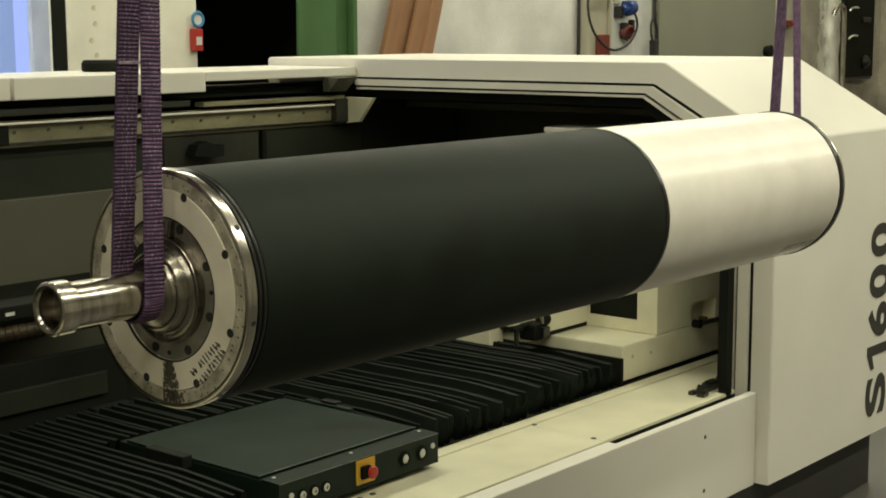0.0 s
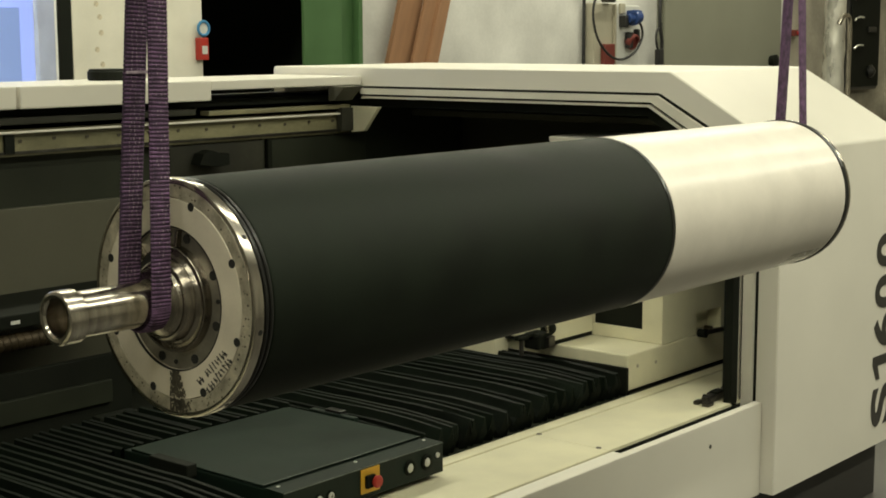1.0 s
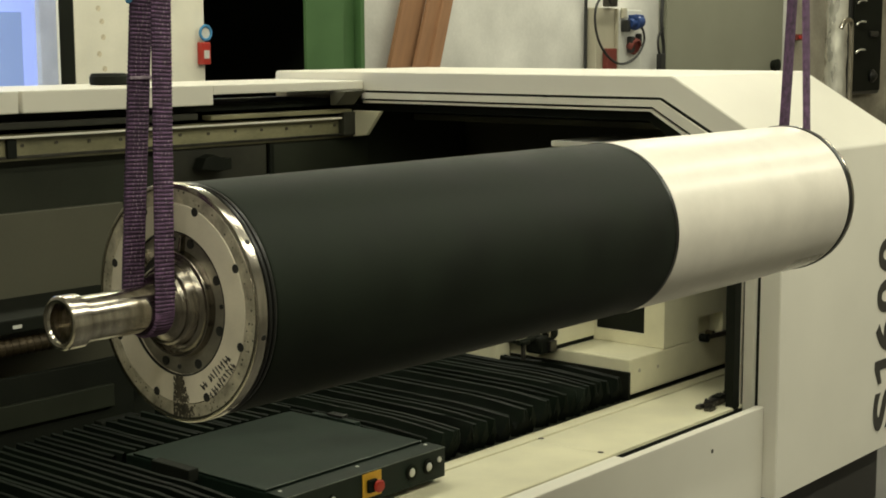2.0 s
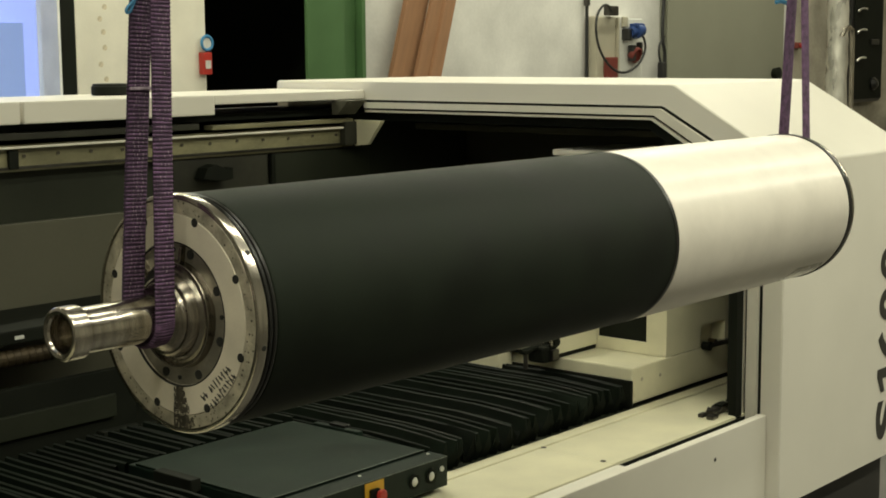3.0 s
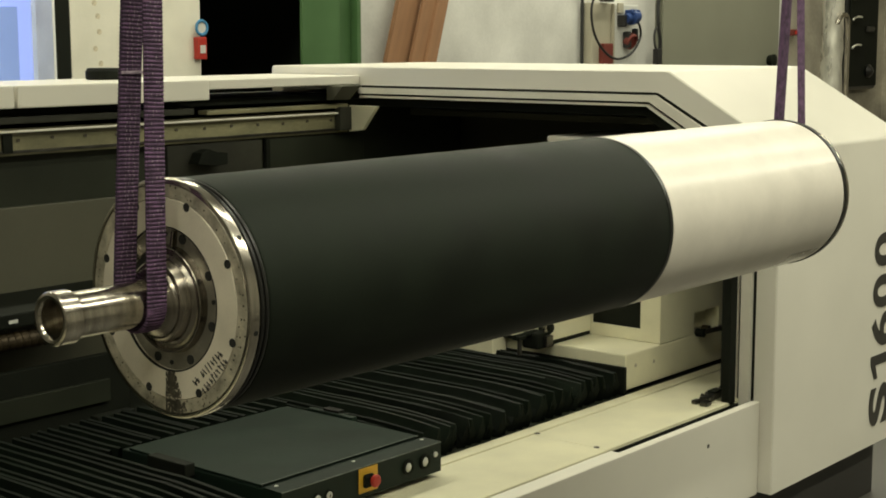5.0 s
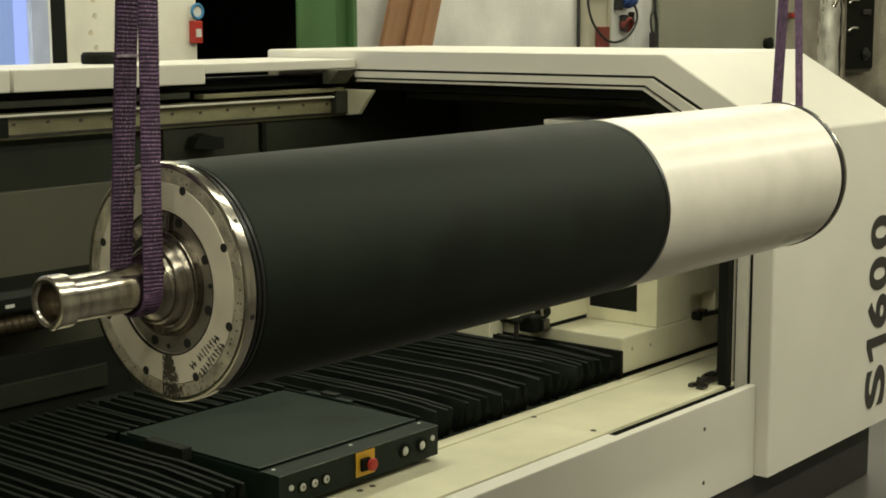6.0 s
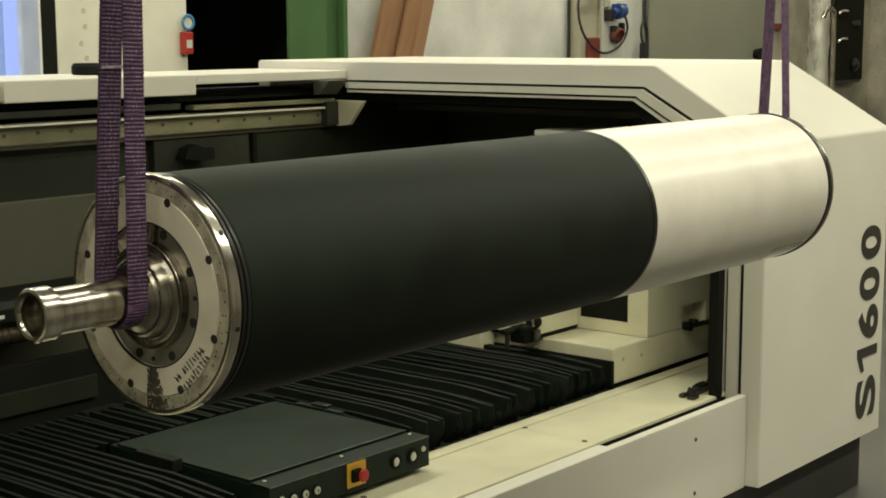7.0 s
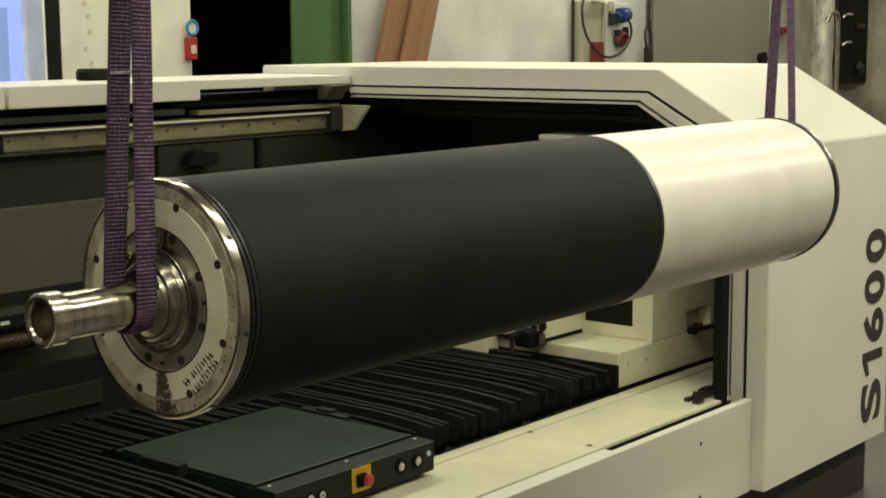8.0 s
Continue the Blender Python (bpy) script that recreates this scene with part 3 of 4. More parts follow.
def build_headstock():
    h = thing("headstock", "cream headstock block with a dark spindle opening", "headstock", pose(0, 0, 0))
    part("base", box(4.047, 4.90, 2.612, 3.30, 0.535, 0.657, 0.006), M["cream_worn"], h)
    for a, b, lo, hi in ((2.898, 3.35, 0.659, 1.15), (2.6945, 2.8975, 0.659, 0.700), (2.6945, 2.8975, 1.02, 1.15)):
        part("upright_block", box(4.26, 4.88, a, b, lo, hi), M["cream_worn"], h)
    for a, b, lo, hi in ((4.26, 4.487, 0.659, 1.15), (4.66, 4.88, 0.659, 1.15), (4.4872, 4.6598, 0.735, 1.15)):
        part("upright_block", box(a, b, 2.614, 2.694, lo, hi), M["cream_worn"], h)
    part("pocket_back", box(4.488, 4.659, 2.668, 2.693, 0.659, 0.734), M["cream_worn"], h)
    # black filler just inside the opening stands in for its deep shade
    part("spindle_opening", box(4.272, 4.29, 2.694, 2.898, 0.70, 1.02), M["black"], h)
    part("shoulder", box(4.002, 4.257, 2.897, 3.25, 0.672, 0.80, 0.004), M["cream_worn"], h)
    # black filler for the dark between shoulder and base
    part("shoulder_gap", box(4.012, 4.255, 2.900, 3.25, 0.6585, 0.6715), M["black"], h)
    part("guide_block", box(3.95, 4.03, 3.10, 3.28, 0.60, 0.668, 0.004), M["cream_worn"], h)
    for x in (4.105, 4.22):
        part("side_screw", moved(lathe([(0, 0), (0, 0.006), (0.002, 0.007), (0.002, 0)], 12), pose(x, 2.6105, 0.612 - 0.05 * (x - 4.1), rz=90)), M["socket"], h)
    part("top_cover", box(4.29, 4.70, 2.93, 3.12, 1.33, 1.352, 0.006), M["cream"], h, "cream cover plate over the spindle")
    part("cover_stem", box(4.33, 4.60, 2.95, 3.10, 1.15, 1.33), M["black"], h)
    c = part("clamp", box(3.925, 4.000, 2.885, 2.955, 0.655, 0.712, 0.010), M["black"], h, "black clamp with a lever")
    part("clamp_lever", rod((3.84, 2.92, 0.708), (3.95, 2.92, 0.708), 0.009), M["black"], c)
    part("clamp_stem", rod((3.868, 2.92, 0.645), (3.868, 2.92, 0.705), 0.008), M["dark_steel"], c)
    part("clamp_knob", moved(lathe([(0, 0), (0, 0.02), (0.02, 0.026), (0.04, 0.026), (0.05, 0)], 18), pose(3.985, 2.905, 0.716, rz=20)), M["black"], c)
    part("clamp_jaw", box(3.955, 3.992, 2.870, 2.884, 0.662, 0.700, 0.003), M["dark_steel"], c)
    part("clamp_screw", rod((3.965, 2.885, 0.712), (3.965, 2.885, 0.735), 0.006), M["steel"], c)
    part("clamp_foot", box(3.845, 3.890, 2.905, 2.935, 0.697, 0.711, 0.004), M["black"], c)
    la = part("latch", moved(lathe([(0, 0), (0, 0.015), (0.03, 0.015), (0.03, 0)], 16), pose(4.505, 2.613, 0.662, rz=-90)), M["black"], h, "small black latch")
    part("latch_handle", hose([(4.51, 2.59, 0.664), (4.56, 2.575, 0.668), (4.62, 2.575, 0.664), (4.65, 2.60, 0.660)], 0.009), M["dark_steel"], la)
    part("latch_pin", rod((4.545, 2.612, 0.672), (4.545, 2.585, 0.672), 0.012), M["steel"], la)


build_headstock()

# a dark metal fitting lying on the ledge
fit_ob = thing("metal_fitting", "dark metal bracket lying on the cream ledge", "bracket", pose(4.135, 2.345, 0.527, rz=4))
part("bar", box(-0.05, 0.13, -0.012, 0.014, 0.0, 0.022, 0.004), M["dark_steel"], fit_ob)
part("toe", box(-0.085, -0.045, -0.03, -0.004, 0.0, 0.013, 0.004), M["dark_steel"], fit_ob)
part("toe", box(-0.075, -0.040, 0.010, 0.03, 0.0, 0.013, 0.004), M["dark_steel"], fit_ob)
part("lug", box(0.01, 0.06, -0.015, 0.016, 0.0225, 0.030, 0.003), M["black"], fit_ob)
for x in (-0.03, 0.0, 0.075, 0.105):
    part("nub", rod((x, -0.014, 0.012), (x, 0.016, 0.024), 0.006, 8), M["dark_steel"], fit_ob)

# drive screw and motor block at the back of the bed
drive = thing("drive_screw", "ribbed dark brass coloured screw with a black block", "drive screw", pose(0, 3.70, 0.82))
prof = [(-1.0, 0)]
for i in range(173):
    x = -1.0 + i * 0.0245
    prof += [(x, 0.024), (x + 0.010, 0.028), (x + 0.018, 0.028), (x + 0.024, 0.024)]
prof.append((3.24, 0))
part("screw", lathe(prof, 18), mat("dull_brass", (0.050, 0.036, 0.019), 0.5, 0.6, vary=0.3, scale=20), drive)
part("screw_cover", box(-1.0, 2.95, -0.03, 0.30, 0.045, 0.088, 0.006), M["black"], drive)
part("screw_label", box(2.40, 2.43, -0.033, -0.0305, 0.06, 0.07), M["white"], drive, "small pale label")
part("end_bearing", box(3.25, 3.32, -0.06, 0.06, -0.26, 0.044, 0.006), M["black"], drive)
part("end_bearing", box(-1.0, -0.93, -0.06, 0.06, -0.26, 0.044, 0.006), M["black"], drive)

cap = thing("black_cap", "low black round cap standing on the machine roof", "cap", pose(3.235, 4.28, 1.558))
part("rim", moved(lathe([(0, 0), (0, 0.064), (0.005, 0.068), (0.030, 0.068), (0.033, 0.064), (0.038, 0.063), (0.040, 0.058), (0.040, 0)], 40), pose(0, 0, 0, ry=-90)), M["black"], cap)


# ---- bellows over the bed ----
def pleat_mesh(y0, y1, h, half, seed, front=True, crumpled=False):
    """One fold of the bellows: a soft slat along y that turns down at the front in a crease."""
    rnd = random.Random(seed)
    bm = bmesh.new()
    rows = []
    side = [(-1.04, 0.46), (-0.55, 0.76), (-0.34, 0.97), (0.04, 1.0), (0.34, 0.87), (1.04, 0.46)]
    if crumpled:
        side = [(-1.04, 0.34), (-0.46, 0.74), (-0.20, 0.97), (0.0, 1.0), (0.20, 0.86), (1.04, 0.34)]
    steps = 8 if front else 4
    for k in range(steps + 1):
        y = y0 + (y1 - y0) * k / steps
        s, w = 0.0022 * (rnd.random() - 0.5), 0.0022 * (rnd.random() - 0.5)
        near = max(0.0, 1 - k / 1.5) if front else 0.0
        rows.append([(half * a * (1 - 0.10 * near) + s + 0.006 * near * (rnd.random() - 0.5), y - (0.010 * near if abs(a) < 0.5 else 0), h * c + w - 0.012 * near) for a, c in side])
    if front:
        low = [(half * a, y0 + 0.012 * abs(a) + 0.004 * (rnd.random() - 0.5), 0.0) for a, _ in side]
        mid = [(half * a + 0.006 * (rnd.random() - 0.5), y0 - 0.018 + 0.034 * abs(a), h * 0.46) for a, _ in side]
        rows = [low, mid] + rows
    vs = [[bm.verts.new(p) for p in r] for r in rows]
    for a, b in zip(vs, vs[1:]):
        for i in range(5):
            bm.faces.new((a[i], a[i + 1], b[i + 1], b[i]))
    return finish("pleat", bm, M["pleat"], True)


bellows = thing("bellows_cover", "black pleated bellows cover over the machine bed", "bellows", pose(0, 0, 0.522))
HALF = 0.0212
SLIM = 0.0172
PLEATS = [pleat_mesh(2.556, 3.415, 0.102, SLIM, s) for s in range(9)]
CRUMPLED = [pleat_mesh(2.626, 3.415, 0.102, HALF, s, crumpled=True) for s in range(40, 50)]
SHORT_PLEATS = [pleat_mesh(3.11, 3.43, 0.102, SLIM, s, False) for s in range(20, 24)]
rng = random.Random(4)
x = 0.62
while x < 4.025:
    lift = (rng.uniform(-0.006, 0.003) + 0.005 * math.sin(x * 7.0) if x > 2.95 else rng.uniform(-0.0015, 0.0015)) - 0.003
    lean = rng.uniform(-1.2, 1.2) if x < 2.95 else rng.uniform(-9, 9)
    mesh = CRUMPLED[rng.randrange(10)] if x > 2.965 else PLEATS[rng.randrange(9)] if x < 2.33 else SHORT_PLEATS[rng.randrange(4)]
    share("pleat", mesh, bellows, pose(x, rng.uniform(-0.006, 0.006) if x > 2.95 else 0.0, lift, ry=lean, rz=rng.uniform(-0.25, 0.25)))
    x += 2 * SLIM * rng.uniform(0.97, 1.03) if x < 2.95 else 2 * HALF * rng.uniform(0.86, 1.06)
part("end_plate", box(4.030, 4.044, 2.606, 3.50, 0.0, 0.095, 0.004), M["black"], bellows, "black end plate")


# ---- carriage control box ----
BAR_UP = finish("button_mark", box(0.0, 0.0004, -0.0010, 0.0010, -0.0050, 0.0050), M["ink"])
BAR_FLAT = finish("button_mark", box(0.0, 0.0003, -0.0042, 0.0042, -0.0009, 0.0009), M["ink"])


def build_control_box():
    b = thing("control_box", "dark green-grey control box with buttons and emergency stop", "control box", pose(0, 0, 0))
    part("body", box(2.355, 2.942, 2.49, 3.10, 0.541, 0.620, 0.004), M["box"], b)
    part("front_cover", prism([(2.487, 0.541), (2.487, 0.619), (2.490, 0.6225), (2.550, 0.6235), (2.550, 0.6205), (2.4895, 0.6195), (2.4895, 0.541)], 2.353, 2.944, "x"), M["box"], b)
    part("lid", box(2.357, 2.936, 2.562, 3.072, 0.6205, 0.6275, 0.002), M["box"], b, "flat dark green-grey lid")
    part("grip", box(2.318, 2.352, 2.80, 2.95, 0.605, 0.640, 0.004), M["black"], b, "black edge grip")
    part("grip", box(2.946, 2.968, 2.82, 3.00, 0.612, 0.632, 0.004), M["box"], b, "flat dark edge grip")
    part("lid_edge", box(2.357, 2.936, 2.5605, 2.5635, 0.6262, 0.6282, 0.0006), M["worn_edge"], b, "rubbed bare lid edge")
    part("cover_edge", box(2.353, 2.944, 2.4858, 2.4890, 0.6195, 0.6220, 0.0006), M["worn_edge"], b, "rubbed bare front edge")
    part("lid_catch", box(2.952, 2.978, 2.88, 2.94, 0.6325, 0.640, 0.002), M["gloss_black"], b)
    cone = finish("lid_screw", lathe([(0, 0), (0, 0.0055), (0.0014, 0.0045), (0.0014, 0)], 8), M["white"])
    for x in (2.382, 2.654, 2.922):
        share("lid_screw", cone, b, pose(x, 2.536, 0.6232, ry=-90))
    e = part("emergency_stop", box(2.620, 2.689, 2.4835, 2.4868, 0.554, 0.618, 0.001), M["yellow"], b, "yellow emergency stop plate")
    part("stop_base", box(2.632, 2.664, 2.472, 2.4832, 0.568, 0.602, 0.004), M["black"], e)
    part("stop_button", moved(lathe([(0, 0), (0, 0.010), (0.004, 0.010), (0.006, 0.016), (0.012, 0.017), (0.016, 0.013), (0.018, 0)], 28), pose(2.660, 2.474, 0.584, rz=-90)), M["red"], e, "red mushroom button", True)
    bez = finish("bezel", lathe([(0, 0), (0, 0.0155), (0.006, 0.0145), (0.006, 0.0105), (0.002, 0.0105), (0.002, 0)], 24), M["black"])
    face = finish("button", lathe([(0, 0), (0, 0.0105), (0.006, 0.010), (0.0075, 0.0085), (0.0075, 0)], 24), M["white"])
    for x, z in ((2.434, 0.578), (2.475, 0.578), (2.516, 0.578)):
        share("bezel", bez, b, pose(x - 0.004, 2.4895, z, rz=-90))
        cap_ob = share("button", face, b, pose(x - 0.004, 2.4885, z, rz=-90))
        for mark in (BAR_UP, BAR_FLAT):
            share("button_mark", mark, cap_ob, pose(0.0076, 0, 0))
    small = finish("key_switch", lathe([(0, 0), (0, 0.0075), (0.004, 0.007), (0.004, 0)], 18), M["white"])
    for x, z in ((2.392, 0.585), (2.920, 0.592)):
        share("key_switch", small, b, pose(x, 2.4868, z, rz=-90))
    lamps = []
    big_bez = finish("bezel", lathe([(0, 0), (0, 0.021), (0.007, 0.020), (0.008, 0.0135), (0.002, 0.0135), (0.002, 0)], 28), M["black"])
    for x in (2.812, 2.880):
        share("bezel", big_bez, b, pose(x - 0.004, 2.4885, 0.582, rz=-90))
        drum = share("indicator_lamp", LAMP_DRUM, b, pose(x - 0.006, 2.4835, 0.582))
        tagged(drum, "round signal lamp, lit yellow-green on one half")
        lamps.append(drum)
    return b, lamps


def lamp_drum():
    """A lamp that turns in place of blinking: one half is lit, the other half is a white cap."""
    bm = bmesh.new()
    bmesh.ops.create_uvsphere(bm, u_segments=24, v_segments=16, radius=0.0125)
    for v in bm.verts:
        v.co.y *= 0.45
    me = finish("indicator_lamp", bm, M["lamp_glow"])
    me.materials.append(M["white"])
    for p in me.polygons:
        p.use_smooth = True
        p.material_index = 0 if p.center.y < 0 else 1
    return me


LAMP_DRUM = lamp_drum()
control_box, SIGNAL_LAMPS = build_control_box()

# ---- the hanging roller ----
ROLLER = Vector((1.3849, 1.6955, 1.3166))
TURN = pose(0, 0, 0, 0, 0.09, 0.684)
roller = thing("hanging_roller", "steel roller with black and white covers hanging in slings", "roller", Matrix.Translation(ROLLER) @ TURN)
LD, LW = 1.1558, 1.958


def build_roller():
    RS = 0.1788
    part("black_cover", lathe([(0.040, 0.150), (0.040, RS - 0.004), (0.042, RS - 0.002), (0.046, RS - 0.0008), (LD - 0.006, RS), (LD - 0.002, RS - 0.001), (LD, RS - 0.003), (LD, 0.15)], 160), M["rubber"], roller, "black rubber roller cover", True)
    part("white_cover", lathe([(LD + 0.001, 0.15), (LD + 0.001, RS - 0.001), (LD + 0.003, RS), (LW - 0.003, RS), (LW, RS - 0.002), (LW, 0.15)], 160), M["sleeve"], roller, "glossy white roller cover", True)
    part("cover_edge", lathe([(LD - 0.0145, RS - 0.003), (LD - 0.014, RS + 0.0010), (LD - 0.004, RS + 0.0012), (LD - 0.0006, RS - 0.0005), (LD + 0.0004, RS - 0.004)], 160), M["gloss_black"], roller, "glossy black cover edge", True)
    part("end_ring", lathe([(LW + 0.001, 0.10), (LW + 0.001, 0.1808), (LW + 0.013, 0.1812), (LW + 0.015, 0.178), (LW + 0.015, 0.05)], 128), M["gloss_black"], roller, "glossy black end ring", True)
    part("end_flange", lathe([(LW + 0.0155, 0.10), (LW + 0.0155, 0.1795), (LW + 0.020, 0.1805), (LW + 0.026, 0.1795), (LW + 0.027, 0.05)], 128), M["steel"], roller, "steel end flange", True)
    part("far_shaft", lathe([(LW + 0.0, 0.034), (LW + 0.24, 0.034), (LW + 0.24, 0)], 48), M["steel"], roller, "turned steel shaft end", True)
    part("groove_ring", lathe([(0.0185, 0.15), (0.0185, 0.1745), (0.022, 0.1745), (0.0225, 0.1780), (0.025, 0.1792), (0.0275, 0.1780), (0.028, 0.1750), (0.032, 0.1750), (0.0325, 0.1775), (0.035, 0.1785), (0.0375, 0.1775), (0.038, 0.1740), (0.0398, 0.1740), (0.0398, 0.15)], 128), M["gloss_black"], roller, "glossy black ridged ring behind the end plate", True)
    # end plate: bevelled rim, flat ring with bolts, recessed hub
    part("rim", lathe([(0.004, 0.1718), (0.0002, 0.1722), (0.0002, 0.1770), (0.0008, 0.1788), (0.0022, 0.1798), (0.0040, 0.1802), (0.0165, 0.1800), (0.0180, 0.1785), (0.0180, 0.15)], 160), M["steel"], roller, "bright bevelled steel rim", True)
    part("outer_ring", lathe([(0.006, 0.1520), (0.0006, 0.1520), (0.0002, 0.1526), (0.0004, 0.1710), (0.001, 0.1716), (0.006, 0.1716)], 128), M["stained"], roller, "stained outer steel ring")
    part("end_plate", lathe([(0.006, 0.1065), (0.0015, 0.1078), (-0.0002, 0.1095), (-0.0002, 0.1502), (0.0006, 0.1510), (0.008, 0.1510)], 128), M["plate"], roller, "brushed steel end plate with bolt holes", True)
    part("recess", lathe([(0.0030, 0.1075), (0.0052, 0.1068), (0.0062, 0.0860), (0.0070, 0.0830), (0.0070, 0.070)], 96), M["hub"], roller, "darker recessed hub face", True)
    part("recess_edge", lathe([(0.0030, 0.1070), (-0.0005, 0.1074), (-0.0006, 0.1090), (-0.0001, 0.1096)], 96), M["hole"], roller, "thin dark ring round the recess")
    hub = part("hub", lathe([(0.0070, 0.0815), (0.0010, 0.0800), (-0.0050, 0.0795), (-0.0062, 0.0785), (-0.0060, 0.0755), (-0.0020, 0.0735), (-0.0030, 0.0690), (-0.0080, 0.0640), (-0.0190, 0.0608), (-0.0225, 0.0590), (-0.0240, 0.0560), (-0.0240, 0.0530), (-0.0290, 0.0500), (-0.0350, 0.0420), (-0.0400, 0.0370), (-0.0450, 0.0345)], 96), M["hub_bright"], roller, "stepped turned steel hub", True)
    for a, w in ((80, 0.0030), (137, 0.0045)):
        part("rib", moved(box(-0.0035, 0.0065, -w, w, 0.0805, 0.1055, 0.0012), pose(0, 0, 0, rx=90 - a)), M["hub_bright"], hub)
    # dark arc laid on the hub imitates its reflection of dark surroundings
    pocket = bmesh.new()
    arc = [radians(a) for a in range(96, 178, 6)]
    rows = [[pocket.verts.new((x, -r * math.cos(a), r * math.sin(a))) for a in arc] for x, r in ((-0.0078, 0.0652), (-0.0064, 0.0690), (-0.0064, 0.0745), (-0.0066, 0.0760))]
    for p, q in zip(rows, rows[1:]):
        for k in range(len(arc) - 1):
            pocket.faces.new((p[k], p[k + 1], q[k + 1], q[k]))
    part("pocket", pocket, M["hole"], hub, "dark arc for the hub's dark reflection")
    part("shaft", lathe([(-0.020, 0.034), (-0.176, 0.033), (-0.177, 0.0365), (-0.179, 0.0385), (-0.204, 0.0385), (-0.2065, 0.037), (-0.2075, 0.0335), (-0.2065, 0.0285), (-0.203, 0.0265), (-0.160, 0.0250), (-0.145, 0.012), (-0.145, 0)], 72), M["steel"], roller, "hollow turned steel shaft", True)
    big = finish("bolt_hole", lathe([(-0.0007, 0.0052), (-0.0007, 0.0066), (0.0, 0.0068), (-0.0004, 0.0052), (-0.0003, 0)], 16), M["hole"])
    med = finish("bolt_hole", lathe([(0.0040, 0), (0.0040, 0.0072), (0.0060, 0.0072)], 16), M["hole"])
    tiny = finish("bolt_hole", lathe([(0.0040, 0), (0.0040, 0.0036), (0.0060, 0.0036)], 12), M["hole"])
    for k in range(8):
        a = radians(71 - 45 * k)
        share("bolt_hole", big, roller, Matrix.Translation((0, -0.1480 * math.cos(a), 0.1480 * math.sin(a))))
        share("bolt_hole", med, roller, Matrix.Translation((0, -0.0965 * math.cos(a), 0.0965 * math.sin(a))))
    for a in (3, -90, 93, 183):
        share("bolt_hole", tiny, roller, Matrix.Translation((0, -0.0965 * math.cos(radians(a)), 0.0965 * math.sin(radians(a)))))
    rim_hole = finish("rim_hole", lathe([(-0.0006, 0), (-0.0006, 0.0042), (0.0006, 0.0042)], 12), M["hole"])
    for a in (35, 80, 125, 170, -10, -55, -100, -145):
        c, z = math.cos(radians(a)), math.sin(radians(a))
        share("rim_hole", rim_hole, roller, Matrix.Translation((0.0105, -0.1800 * c, 0.1800 * z)) @ Vector((0, c, -z)).to_track_quat("X", "Z").to_matrix().to_4x4())
    # clear tape at the white cover's far edge
    bm = bmesh.new()
    rows = [[bm.verts.new((x, -0.1792 * math.cos(radians(a)), 0.1792 * math.sin(radians(a)))) for a in range(-66, -43, 3)] for x in (LW - 0.17, LW - 0.11, LW - 0.05, LW - 0.02)]
    for p, q in zip(rows, rows[1:]):
        for i in range(len(p) - 1):
            bm.faces.new((p[i], p[i + 1], q[i + 1], q[i]))
    part("tape", bm, M["tape"], roller, "dull brownish adhesive tape", True)
    # oil stain down the plate and bars where writing is illegible
    rnd = random.Random(3)
    bm = bmesh.new()
    for i in range(620):
        r = rnd.uniform(0.110, 0.1705)
        a = radians(-88.5 + 55 * (r - 0.110) + max(-6.5, min(6.5, rnd.gauss(0, 3.6))) * (0.75 + 8 * (r - 0.11)))
        w = rnd.uniform(0.0005, 0.0017)
        face = -0.0003 if r < 0.1495 else 0.0001
        if 0.1490 < r < 0.153:
            continue
        box(face - 0.0002 - 0.0002 * i / 620, face, -r * math.cos(a) - w, -r * math.cos(a) + w, r * math.sin(a) - w * 1.6, r * math.sin(a) + w * 1.6, bm=bm)
    for i in range(150):
        r, a = rnd.uniform(0.154, 0.1705), rnd.uniform(0, math.tau)
        if math.sin(a) > 0.2 and rnd.random() < 0.7:
            continue
        w = rnd.uniform(0.0004, 0.0017)
        box(-0.0001, 0.0002, -r * math.cos(a) - w, -r * math.cos(a) + w, r * math.sin(a) - w, r * math.sin(a) + w, bm=bm)
    tagged(part("oil_stain", bm, M["stain"], roller, "dark oily stain"), kind="stuff")
    for (u0, z0), (u1, z1), n in (((0.054, -0.1215), (0.116, -0.066), 11), ((0.074, -0.1305), (0.1265, -0.075), 10)):
        bm = bmesh.new()
        slope = math.degrees(math.atan2(z1 - z0, u1 - u0))
        for i in range(n):
            t = (i + 0.5) / n
            if i == 2 and n == 11:
                continue
            at = Matrix.Translation((0, -(u0 + (u1 - u0) * t), z0 + (z1 - z0) * t)) @ pose(0, 0, 0, rx=-slope)
            tall = rnd.uniform(0.0040, 0.0078)
            bars = [(0, 0, 0.0010, tall, rnd.uniform(-22, 4))]
            if rnd.random() < 0.75:
                bars.append((rnd.uniform(-0.002, 0.002), rnd.uniform(-0.6, 0.6) * tall, 0.0027, 0.0009, rnd.uniform(-35, 35)))
            if rnd.random() < 0.5:
                bars.append((0.0027, -0.3 * tall, 0.0008, tall * 0.6, rnd.uniform(-30, 30)))
            for du, dz, w, h, tip in bars:
                join(bm, moved(box(-0.0008, -0.0003, -w, w, -h, h), at @ pose(0, -du, dz, rx=tip)))
        part("marker_bars", bm, M["ink"], roller, "illegible dark marker bars")


build_roller()


